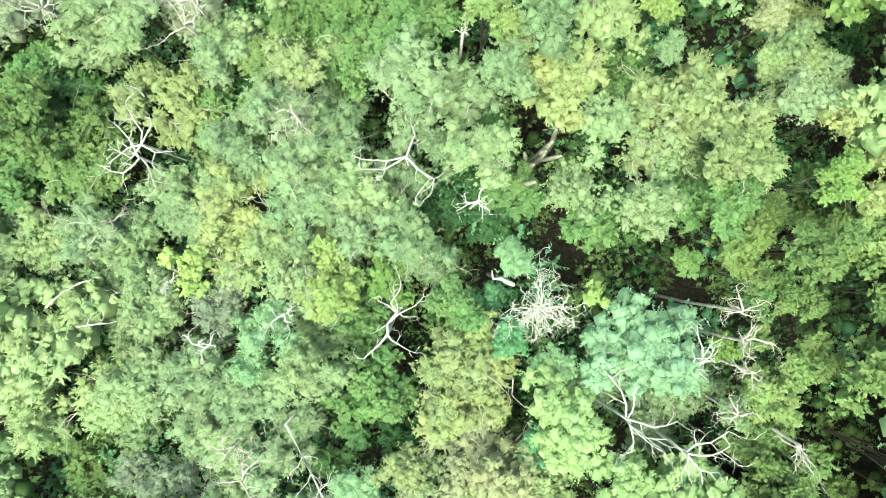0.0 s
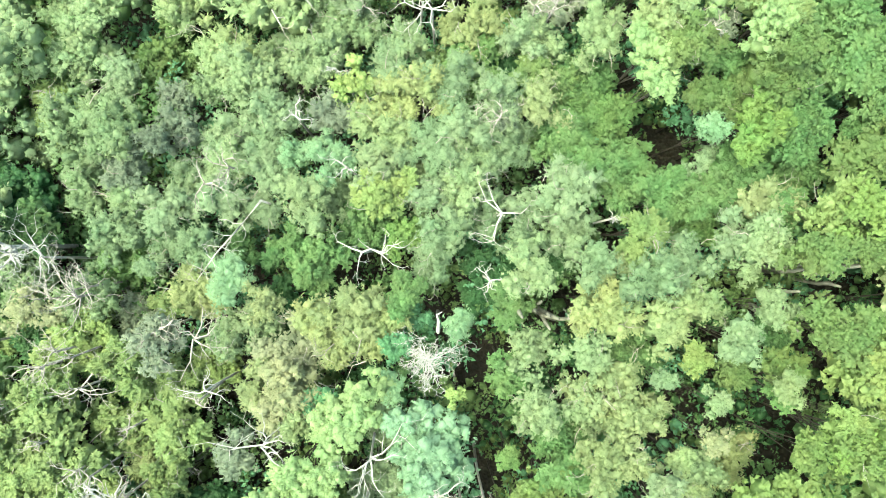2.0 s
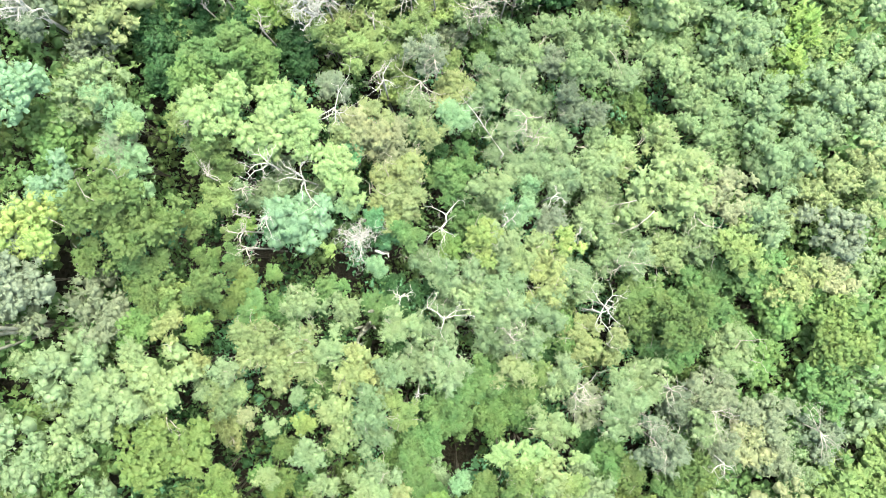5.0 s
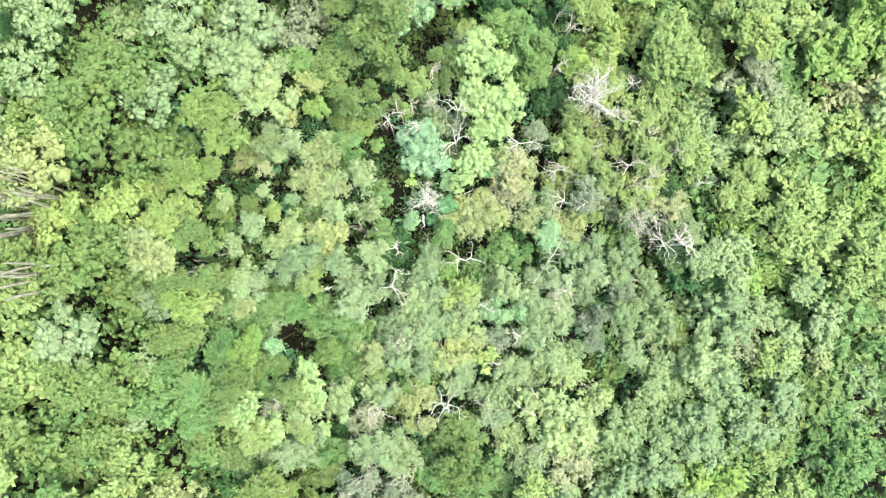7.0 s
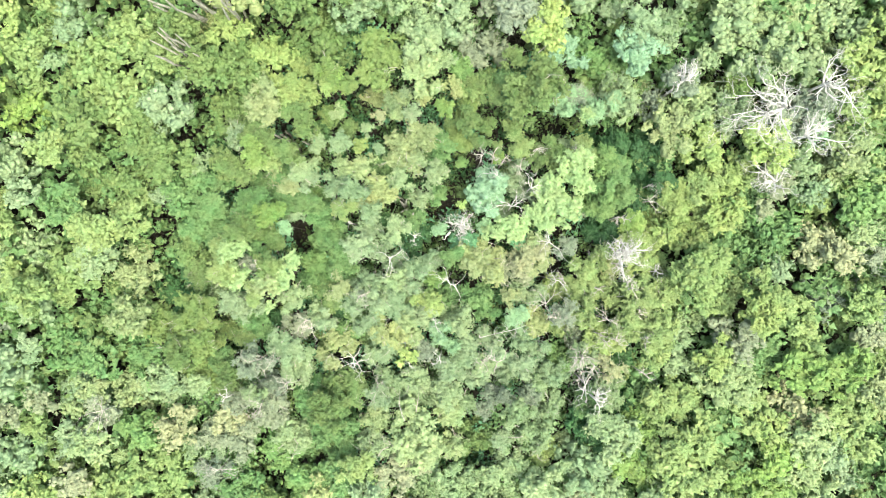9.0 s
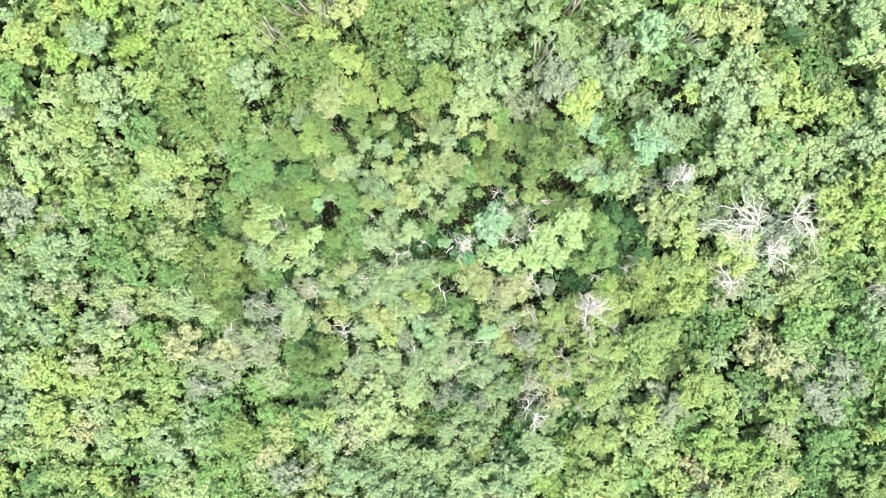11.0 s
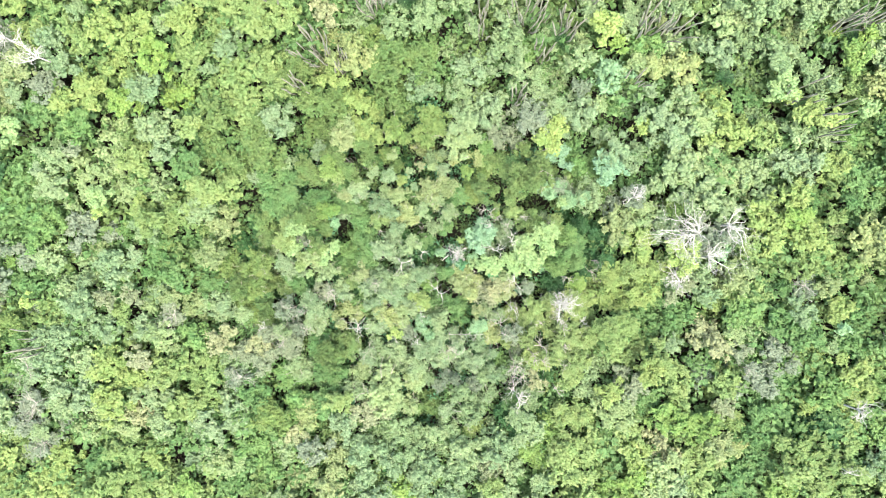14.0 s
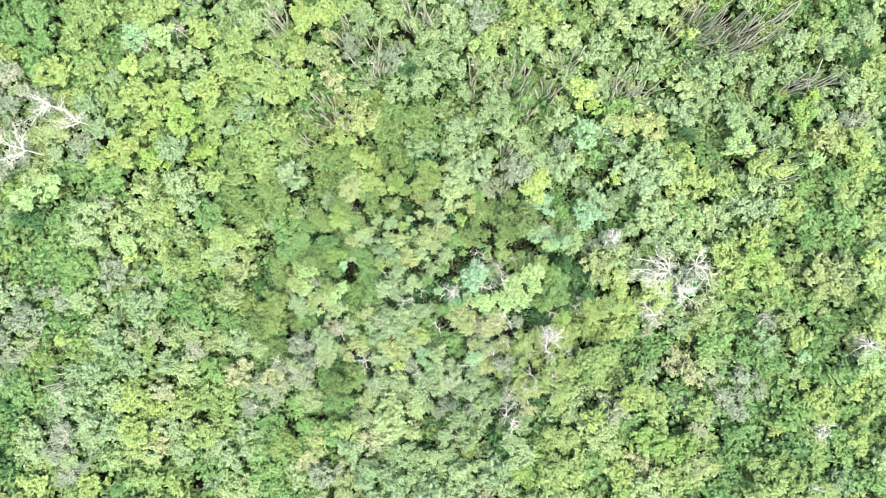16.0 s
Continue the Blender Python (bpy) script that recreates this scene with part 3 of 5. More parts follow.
tree("green", -34.45, 26.86, 1.52, 5.13)
tree("yg", -31.83, 25.59, 1.95, 4.62)
tree("yg", -28.38, 26.39, 1.69, 6.00)
tree("yg", -26.46, 27.26, 1.52, 4.94)
tree("mint", -25.71, 25.11, 1.41, 5.54)
tree("lime", -23.09, 24.75, 1.18, 6.53)
tree("ash", -22.49, 26.09, 0.81, 4.71)
tree("yg", -20.08, 25.32, 1.68, 6.06)
tree("pale", -17.92, 26.06, 1.71, 5.15)
tree("yg", -16.38, 24.28, 1.50, 5.46)
tree("yg", -10.96, 26.27, 1.49, 5.46)
tree("yg", -12.63, 24.59, 1.51, 5.02)
tree("yg", -9.21, 26.70, 1.38, 5.70)
tree("pale", -6.05, 25.93, 1.45, 6.09)
tree("pale", -4.25, 24.73, 0.84, 5.49)
tree("pale", -0.42, 24.97, 1.60, 4.73)
tree("green", -35.22, 23.06, 1.74, 5.11)
tree("ash", -37.27, 22.10, 1.23, 5.40)
tree("yg", -33.21, 22.05, 1.74, 5.33)
tree("yg", -30.04, 22.44, 1.73, 5.58)
tree("green", -28.54, 24.23, 1.55, 4.29)
tree("yellow", -26.13, 22.40, 1.00, 6.06)
tree("yg", -24.49, 22.75, 1.42, 5.37)
tree("grey", -21.62, 22.60, 0.62, 4.70)
tree("yg", -17.94, 22.69, 1.61, 5.48)
tree("yg", -16.21, 22.17, 1.53, 4.87)
tree("yg", -11.69, 23.52, 1.31, 4.98)
tree("olive", -9.59, 22.87, 1.49, 5.95)
tree("tan", -8.68, 21.19, 1.21, 5.48)
tree("ash", -5.33, 22.68, 0.38, 4.77)
tree("pale", -0.90, 20.58, 1.50, 5.65)
tree("pale", -3.29, 20.28, 1.40, 5.95)
tree("pale", -6.30, 20.81, 1.52, 5.10)
tree("olive", -33.14, 17.25, 1.46, 5.48)
tree("olive", -35.70, 14.70, 1.28, 4.73)
tree("ash", -31.72, 16.02, 1.46, 5.44)
tree("grey", -29.38, 17.59, 1.35, 5.38)
tree("yg", -28.32, 19.61, 1.75, 5.38)
tree("yg", -25.62, 19.99, 1.74, 5.71)
tree("yg", -23.50, 20.20, 1.56, 4.72)
tree("yg", -25.73, 17.71, 1.57, 4.92)
tree("vivid", -21.99, 17.82, 1.73, 6.08)
tree("yg", -19.78, 20.54, 1.54, 5.05)
tree("yg", -17.26, 21.00, 1.43, 4.98)
tree("yg", -19.55, 18.24, 1.56, 4.71)
tree("grey", -16.37, 19.10, 1.75, 5.07)
tree("yg", -16.11, 16.78, 1.99, 4.66)
tree("yg", -13.38, 17.51, 1.55, 4.98)
tree("olive", -6.29, 17.61, 1.72, 5.79)
tree("moss", -3.81, 17.18, 1.91, 5.97)
tree("moss", -1.45, 17.94, 1.75, 4.70)
tree("moss", -5.06, 19.21, 1.42, 5.39)
tree("lime", -36.67, 11.23, 1.25, 6.62)
tree("lime", -34.17, 12.18, 1.45, 6.63)
tree("deep", -37.42, 9.32, 1.97, 4.44)
tree("green", -32.99, 13.97, 1.61, 4.60)
tree("yg", -30.11, 14.79, 1.38, 4.96)
tree("green", -28.67, 12.75, 1.47, 5.97)
tree("ash", -29.51, 11.00, 0.85, 5.73)
tree("yg", -27.98, 15.78, 1.58, 4.79)
tree("pale", -26.60, 12.26, 1.81, 4.92)
tree("vivid", -25.04, 14.62, 1.46, 5.59)
tree("grey", -22.75, 15.53, 1.55, 5.83)
tree("pale", -22.52, 12.61, 1.77, 6.04)
tree("vivid", -20.83, 15.26, 1.59, 4.63)
tree("yg", -19.58, 12.64, 1.03, 6.29)
tree("grey", -21.93, 11.22, 1.49, 5.23)
tree("moss", -17.49, 13.70, 1.77, 5.43)
tree("yg", -15.36, 14.12, 1.96, 5.77)
tree("moss", -14.49, 12.15, 1.58, 5.38)
tree("grey", -12.49, 13.10, 1.77, 5.58)
tree("moss", -10.27, 14.90, 1.30, 6.02)
tree("moss", -8.49, 14.60, 1.77, 4.88)
tree("moss", -9.60, 12.18, 1.80, 4.79)
tree("yg", -6.45, 14.55, 1.56, 5.13)
tree("moss", -3.45, 15.03, 1.97, 5.09)
tree("grey", -1.36, 16.00, 1.55, 4.86)
tree("moss", -0.45, 12.94, 1.70, 5.83)
tree("olive", -7.38, 12.01, 1.44, 5.97)
tree("yg", -5.51, 12.62, 1.57, 5.06)
tree("moss", -3.47, 12.68, 0.86, 5.33)
tree("green", -34.26, 9.95, 1.65, 4.22)
tree("grey", -31.30, 8.18, 1.61, 5.69)
tree("pale", -28.59, 8.68, 1.70, 5.86)
tree("pale", -26.95, 9.46, 1.51, 4.94)
tree("lime", -27.52, 7.14, 1.06, 6.28)
tree("yg", -24.53, 10.21, 1.60, 5.38)
tree("grey", -23.35, 8.22, 1.84, 4.82)
tree("green", -20.14, 9.63, 1.58, 6.01)
tree("yg", -18.82, 7.65, 1.81, 5.88)
tree("moss", -16.60, 10.13, 1.58, 5.85)
tree("yg", -16.97, 8.19, 1.50, 5.22)
tree("moss", -13.53, 10.61, 1.78, 5.78)
tree("grey", -14.94, 8.81, 0.70, 4.76)
tree("deep", -40.73, 7.67, 1.69, 3.12)
tree("green", -36.78, 7.24, 1.67, 4.23)
tree("green", -39.07, 4.58, 1.90, 4.59)
tree("green", -36.05, 4.15, 1.91, 4.13)
tree("green", -32.66, 5.22, 1.65, 5.02)
tree("yellow", -27.61, 5.82, 0.64, 6.32)
tree("ash", -29.98, 4.59, 1.87, 5.17)
tree("yg", -23.34, 5.21, 1.17, 6.38)
tree("green", -26.05, 4.96, 1.44, 4.25)
tree("yg", -21.72, 5.73, 1.62, 5.40)
tree("pale", -19.09, 6.12, 1.49, 6.09)
tree("olive", -17.76, 5.11, 1.53, 4.85)
tree("deep", -14.82, 5.11, 1.61, 4.20)
tree("ash", -38.38, 0.33, 1.78, 5.56)
tree("grey", -39.87, 2.46, 1.66, 5.50)
tree("green", -35.70, -0.17, 1.81, 4.71)
tree("grey", -32.82, 1.95, 1.66, 5.38)
tree("grey", -30.54, 1.91, 2.35, 4.75)
tree("grey", -27.40, 1.28, 1.98, 5.45)
tree("green", -23.76, 1.41, 1.78, 4.99)
tree("olive", -22.72, -1.13, 1.22, 5.30)
tree("green", -21.97, 0.42, 1.46, 4.56)
tree("olive", -18.82, 2.56, 1.39, 6.70)
tree("ash", -39.94, -2.96, 1.47, 5.38)
tree("moss", -37.55, -3.44, 1.57, 5.84)
tree("yellow", -34.99, -1.66, 0.78, 6.20)
tree("yg", -33.88, -2.94, 1.95, 4.66)
tree("grey", -30.42, -1.80, 1.68, 5.40)
tree("grey", -28.97, -3.98, 1.80, 5.54)
tree("ash", -22.75, -2.78, 1.23, 5.12)
tree("pale", -23.35, -4.41, 1.45, 6.01)
tree("olive", -20.94, -1.84, 1.58, 4.69)
tree("pale", -18.83, -1.85, 1.80, 4.67)
tree("green", -20.80, -4.45, 1.57, 5.62)
tree("tan", -18.57, -4.83, 1.56, 5.94)
tree("ash", -12.75, -5.66, 1.14, 4.73)
tree("moss", -9.03, -5.86, 1.56, 5.75)
tree("grey", -25.57, -3.98, 1.60, 4.78)
tree("green", -40.58, -6.50, 1.98, 4.62)
tree("deep", -42.21, -9.45, 2.01, 4.40)
tree("grey", -33.93, -6.88, 1.84, 5.13)
tree("grey", -30.93, -7.32, 1.82, 5.80)
tree("yg", -28.95, -7.39, 1.84, 5.28)
tree("tan", -25.66, -6.50, 1.24, 6.01)
tree("yg", -24.00, -7.91, 1.72, 5.20)
tree("yg", -21.53, -7.10, 1.58, 5.83)
tree("yg", -19.74, -7.42, 1.61, 4.71)
tree("ash", -17.46, -8.44, 1.26, 4.91)
tree("ash", -15.29, -6.81, 1.26, 4.62)
tree("grey", -11.91, -7.25, 1.70, 5.21)
tree("green", -9.29, -7.32, 1.83, 4.51)
tree("pale", -4.26, -9.08, 2.23, 6.43)
tree("pale", -7.00, -9.17, 1.24, 5.62)
tree("ash", -36.46, -11.33, 1.63, 5.47)
tree("grey", -39.26, -11.96, 1.86, 5.66)
tree("grey", -34.21, -9.72, 1.62, 5.23)
tree("pale", -33.89, -11.64, 1.29, 5.29)
tree("grey", -31.70, -10.38, 1.75, 4.86)
tree("yg", -28.93, -10.65, 1.95, 5.85)
tree("tan", -27.11, -12.01, 1.40, 5.13)
tree("pale", -25.26, -10.25, 1.86, 5.04)
tree("yg", -22.23, -10.96, 1.71, 5.99)
tree("yg", -20.34, -10.19, 1.62, 5.06)
tree("grey", -18.26, -11.37, 2.09, 4.90)
tree("green", -16.03, -9.69, 1.74, 4.47)
tree("moss", -14.78, -11.73, 1.73, 5.37)
tree("green", -12.12, -10.71, 1.96, 4.82)
tree("green", -9.98, -10.78, 1.74, 4.50)
tree("grey", -8.20, -12.17, 1.60, 5.63)
tree("moss", -0.63, -10.61, 1.58, 4.63)
tree("tan", -5.94, -11.31, 1.58, 5.99)
tree("deep", -43.49, -15.64, 2.07, 3.79)
tree("yg", -40.17, -16.28, 2.03, 5.27)
tree("ash", -36.58, -15.27, 1.31, 5.07)
tree("yg", -34.49, -16.42, 1.55, 5.01)
tree("green", -31.08, -16.80, 1.55, 5.12)
tree("yg", -28.55, -15.65, 2.01, 5.28)
tree("yg", -25.88, -16.55, 1.52, 4.74)
tree("grey", -20.65, -15.39, 1.07, 5.13)
tree("pale", -18.96, -16.64, 1.64, 5.33)
tree("green", -16.92, -15.01, 2.02, 4.44)
tree("grey", -13.86, -14.81, 2.00, 4.75)
tree("ash", -10.98, -15.00, 1.62, 5.73)
tree("olive", -8.85, -15.77, 1.76, 4.83)
tree("grey", -6.61, -14.96, 1.96, 5.69)
tree("grey", -3.93, -15.64, 1.86, 5.24)
tree("pale", -1.72, -14.40, 1.73, 5.34)
tree("grey", -0.64, -16.19, 1.61, 5.62)
tree("pale", 1.99, 24.96, 1.70, 4.63)
tree("pale", 1.50, 26.54, 1.48, 5.33)
tree("ash", 3.89, 25.69, 1.19, 5.09)
tree("yg", 4.38, 23.86, 1.29, 5.24)
tree("olive", 5.94, 25.40, 1.40, 4.60)
tree("yg", 8.21, 26.24, 1.59, 4.62)
tree("yg", 9.98, 26.37, 1.24, 5.33)
tree("pale", 10.96, 24.46, 1.38, 5.28)
tree("pale", 13.89, 23.66, 1.19, 5.10)
tree("pale", 15.76, 25.51, 1.48, 4.77)
tree("pale", 17.00, 26.40, 1.27, 5.15)
tree("pale", 17.88, 23.33, 1.66, 5.61)
tree("olive", 20.02, 25.17, 0.96, 5.83)
tree("yellow", 20.82, 23.93, 0.67, 6.34)
tree("yg", 31.70, 24.52, 1.48, 4.60)
tree("green", 33.48, 25.77, 1.47, 4.41)
tree("pale", 32.32, 23.15, 1.36, 5.33)
tree("pale", 34.89, 24.74, 1.53, 5.82)
tree("pale", 18.75, 26.15, 1.26, 5.45)
tree("pale", 29.21, 23.18, 1.25, 5.80)
tree("pale", 1.50, 21.81, 1.49, 5.63)
tree("pale", 3.93, 23.03, 1.15, 4.71)
tree("pale", 2.46, 19.87, 0.94, 6.07)
tree("yellow", 12.33, 19.77, 1.28, 6.21)
tree("pale", 14.76, 22.60, 0.38, 5.51)
tree("yg", 19.55, 22.18, 1.49, 4.99)
tree("pale", 21.17, 20.54, 1.66, 5.95)
tree("pale", 23.02, 20.91, 1.65, 6.10)
tree("pale", 22.93, 19.37, 1.59, 5.11)
tree("pale", 25.03, 22.02, 1.47, 5.33)
tree("olive", 26.44, 19.80, 1.40, 4.69)
tree("pale", 27.28, 20.96, 1.46, 5.74)
tree("pale", 29.52, 21.42, 1.42, 5.57)
tree("ash", 31.51, 20.75, 0.62, 4.75)
tree("pale", 32.81, 20.85, 0.38, 5.84)
tree("pale", 34.33, 19.62, 1.47, 5.42)
tree("yg", 36.04, 21.19, 1.44, 5.99)
tree("pale", 8.69, 18.50, 0.38, 5.83)
tree("grey", 2.99, 17.41, 1.95, 4.75)
tree("pale", 5.40, 18.70, 1.62, 4.96)
tree("grey", 5.84, 16.50, 1.19, 5.87)
tree("grey", 8.90, 16.91, 1.74, 4.65)
tree("mint", 12.95, 16.34, 1.71, 5.66)
tree("grey", 10.60, 17.53, 1.40, 5.98)
tree("olive", 16.27, 17.47, 1.29, 5.82)
tree("olive", 18.48, 17.21, 1.72, 4.98)
tree("grey", 20.73, 18.06, 1.51, 5.11)
tree("yg", 21.18, 14.88, 1.74, 4.66)
tree("pale", 18.61, 14.86, 1.53, 4.79)
tree("pale", 23.29, 17.19, 1.52, 4.62)
tree("lime", 25.43, 15.40, 1.28, 6.53)
tree("pale", 25.23, 17.89, 1.39, 5.52)
tree("grey", 28.83, 18.70, 0.38, 4.82)
tree("vivid", 30.58, 17.74, 1.26, 5.85)
tree("yg", 31.58, 15.59, 1.42, 5.33)
tree("olive", 33.28, 15.99, 1.79, 5.50)
tree("yg", 35.21, 15.50, 1.59, 5.59)
tree("ash", 36.11, 17.54, 1.00, 4.71)
tree("grey", 36.76, 16.22, 1.48, 5.81)
tree("grey", 3.49, 13.98, 1.96, 5.22)
tree("ash", 7.35, 13.36, 1.63, 5.88)
tree("yellow", 8.57, 11.91, 1.22, 5.96)
tree("blue", 9.47, 10.50, 1.03, 5.73)
tree("grey", 10.79, 13.89, 1.84, 5.28)
tree("green", 13.56, 14.14, 0.72, 4.99)
tree("lime", 15.02, 13.05, 0.38, 6.45)
tree("grey", 16.59, 13.36, 1.37, 5.44)
tree("grey", 18.42, 12.34, 1.72, 5.74)
tree("pale", 19.99, 13.36, 1.33, 5.20)
tree("yg", 22.75, 12.50, 1.76, 4.62)
tree("yg", 25.26, 12.21, 1.43, 5.44)
tree("yg", 27.60, 13.63, 1.20, 6.02)
tree("yellow", 29.12, 13.18, 0.70, 5.90)
tree("lime", 31.63, 13.84, 0.79, 6.46)
tree("green", 32.23, 12.40, 1.32, 4.88)
tree("green", 34.61, 12.88, 1.74, 4.63)
tree("yg", 36.24, 13.77, 1.52, 4.76)
tree("yg", 35.20, 11.68, 1.72, 5.37)
tree("green", 38.28, 12.94, 1.86, 4.02)
tree("pale", 24.52, 13.90, 1.13, 4.71)
tree("pale", 1.51, 11.55, 1.45, 5.36)
tree("moss", 7.42, 9.03, 1.76, 6.02)
tree("mint", 9.00, 8.09, 1.15, 5.51)
tree("ash", 9.54, 8.27, 0.73, 5.88)
tree("green", 11.61, 9.64, 1.91, 4.42)
tree("blue", 13.22, 9.48, 1.43, 6.08)
tree("grey", 13.82, 11.10, 1.34, 5.38)
tree("pale", 11.91, 7.57, 1.46, 5.77)
tree("ash", 15.32, 7.56, 1.14, 5.70)
tree("pale", 18.61, 9.59, 2.05, 5.86)
tree("pale", 21.09, 10.15, 2.08, 4.82)
tree("pale", 20.61, 7.74, 1.96, 5.94)
tree("pale", 23.32, 9.16, 1.98, 4.78)
tree("pale", 24.95, 9.57, 1.53, 5.70)
tree("pale", 25.99, 7.70, 1.37, 4.67)
tree("grey", 27.05, 10.10, 1.45, 5.05)
tree("grey", 28.60, 10.22, 1.45, 4.80)
tree("yg", 30.60, 10.04, 1.43, 5.53)
tree("green", 32.79, 9.55, 1.88, 4.37)
tree("green", 34.93, 9.52, 1.86, 4.75)
tree("yg", 37.77, 9.01, 1.86, 4.93)
tree("green", 36.38, 7.19, 1.58, 4.50)
tree("green", 32.50, 7.15, 0.78, 5.25)
tree("yg", 27.59, 7.65, 1.45, 5.50)
tree("green", 30.17, 7.66, 1.03, 4.99)
tree("olive", 14.39, 5.20, 1.67, 6.09)
tree("pale", 16.15, 6.21, 1.70, 4.76)
tree("pale", 18.15, 5.20, 1.49, 4.96)
tree("yellow", 19.13, 3.31, 1.36, 5.97)
tree("yellow", 19.53, 2.23, 1.04, 6.42)
tree("tan", 19.65, 0.67, 1.38, 5.71)
tree("olive", 24.08, 1.44, 1.70, 5.75)
tree("olive", 23.44, 0.50, 1.52, 4.76)
tree("mint", 22.60, 3.09, 1.06, 5.48)
tree("yg", 26.47, 4.70, 1.79, 5.14)
tree("yg", 25.06, 6.17, 1.45, 5.87)
tree("vivid", 27.77, 6.19, 1.46, 5.33)
tree("yg", 29.27, 4.60, 1.78, 5.41)
tree("yg", 31.34, 6.09, 0.82, 5.04)
tree("olive", 33.91, 4.31, 1.88, 5.42)
tree("olive", 35.55, 4.70, 1.87, 5.51)
tree("olive", 36.36, 2.61, 1.48, 5.10)
tree("yellow", 37.74, 5.67, 1.23, 6.24)
tree("lime", 37.12, 4.13, 1.02, 6.63)
tree("green", 27.42, 2.67, 1.50, 4.43)
tree("yg", 29.56, 2.20, 1.48, 5.28)
tree("yg", 14.95, -0.47, 1.96, 4.80)
tree("yg", 16.92, 0.08, 1.73, 4.99)
tree("green", 18.01, -2.70, 2.01, 3.96)
tree("green", 20.44, -2.13, 1.89, 3.98)
tree("tan", 22.27, -3.60, 1.69, 4.73)
tree("tan", 23.08, -4.60, 1.41, 5.75)
tree("green", 25.07, -1.55, 1.84, 5.00)
tree("green", 27.66, 0.00, 0.46, 4.78)
tree("green", 28.21, -2.59, 1.64, 5.10)
tree("ash", 30.16, 0.52, 1.19, 4.66)
tree("olive", 31.42, 0.56, 1.07, 5.13)
tree("grey", 29.37, -1.48, 1.50, 5.47)
tree("green", 30.66, -3.58, 1.74, 5.18)
tree("mint", 32.83, -2.85, 0.69, 5.70)
tree("green", 35.13, -1.61, 1.54, 4.09)
tree("green", 36.50, -0.03, 1.74, 3.97)
tree("olive", 37.89, -1.53, 1.52, 4.65)
tree("lime", 38.16, -3.32, 1.37, 6.63)
tree("green", 37.22, -4.07, 1.73, 5.24)
tree("green", 34.90, -4.43, 1.77, 4.12)
tree("yg", 38.62, 0.75, 1.57, 5.81)
tree("yg", 16.23, -4.86, 1.89, 4.66)
tree("yg", 14.30, -3.48, 1.84, 5.85)
tree("pale", 12.81, -6.95, 1.67, 5.32)
tree("ash", 16.51, -8.25, 1.93, 5.20)
tree("yg", 17.57, -6.62, 1.42, 6.00)
tree("yg", 18.87, -6.27, 1.00, 5.01)
tree("ash", 22.56, -6.97, 1.45, 4.80)
tree("yg", 24.29, -7.82, 1.54, 5.76)
tree("ash", 26.12, -6.69, 0.88, 5.27)
tree("tan", 24.58, -10.07, 1.23, 5.38)
tree("pale", 15.26, -10.72, 1.91, 5.46)
tree("green", 18.17, -9.36, 1.82, 4.07)
tree("yg", 20.61, -9.62, 1.39, 4.76)
tree("vivid", 19.77, -11.04, 1.77, 6.07)
tree("vivid", 22.48, -11.64, 1.78, 5.65)
tree("green", 27.89, -10.17, 1.57, 4.82)
tree("green", 27.67, -12.48, 1.59, 4.74)
tree("deep", 30.77, -8.29, 1.94, 3.45)
tree("green", 33.28, -8.11, 1.91, 4.14)
tree("green", 37.84, -7.85, 1.66, 4.78)
tree("green", 41.25, -9.18, 1.69, 3.92)
tree("green", 37.95, -12.17, 1.71, 3.94)
tree("deep", 33.82, -11.55, 2.06, 3.61)
tree("deep", 31.00, -11.48, 1.71, 3.98)
tree("grey", 2.60, -14.69, 1.94, 5.99)
tree("grey", 5.30, -14.16, 1.95, 5.28)
tree("tan", 4.81, -16.33, 1.51, 5.06)
tree("pale", 7.88, -12.34, 1.80, 6.03)
tree("vivid", 10.13, -11.96, 1.60, 5.05)
tree("vivid", 8.55, -14.83, 1.95, 5.32)
tree("yg", 11.23, -15.35, 1.95, 5.32)
tree("yg", 13.42, -13.66, 2.07, 4.67)
tree("yg", 15.62, -15.35, 2.08, 4.76)
tree("yg", 16.75, -13.22, 1.84, 4.61)
tree("yg", 12.78, -16.46, 1.60, 5.79)
tree("tan", 19.21, -14.05, 2.17, 5.17)
tree("pale", 19.64, -15.65, 1.82, 5.62)
tree("vivid", 17.66, -16.37, 1.60, 5.27)
tree("yg", 22.82, -14.99, 1.93, 5.34)
tree("olive", 24.02, -13.19, 1.45, 5.90)
tree("green", 26.40, -15.95, 1.73, 4.49)
tree("green", 28.67, -14.95, 1.85, 4.05)
tree("yg", 30.55, -15.46, 1.80, 5.60)
tree("yg", 33.61, -15.19, 1.83, 4.64)
tree("grey", 38.34, -14.86, 1.80, 5.37)
tree("green", 40.88, -14.55, 1.71, 4.45)
tree("deep", 6.48, -11.32, 1.75, 4.20)
tree("pale", 7.09, -10.77, 1.01, 5.69)
tree("pale", 3.12, -10.95, 1.58, 5.83)
tree("ash", 21.39, 4.11, 1.78, 5.81)
tree("ash", 22.88, 4.80, 1.38, 4.98)
tree("ash", -35.17, 19.37, 1.57, 4.91)
tree("ash", -37.90, 16.13, 1.60, 4.44)
tree("ash", -36.85, -11.56, 1.53, 5.08)
tree("tan", -4.63, -10.65, 0.82, 4.68)
tree("pale", -3.39, -10.40, 0.70, 4.92)
tree("olive", -6.33, 0.94, 0.81, 5.40)
tree("green", -6.10, 2.42, 0.80, 4.70)
tree("grey", -3.84, 0.36, 0.82, 5.40)
tree("pale", -6.32, -7.38, 1.05, 5.40)
tree("olive", -2.38, 5.85, 1.00, 5.60)
tree("pale", -3.86, -9.58, 0.70, 5.60)
tree("pale", -2.33, -10.36, 0.93, 5.60)
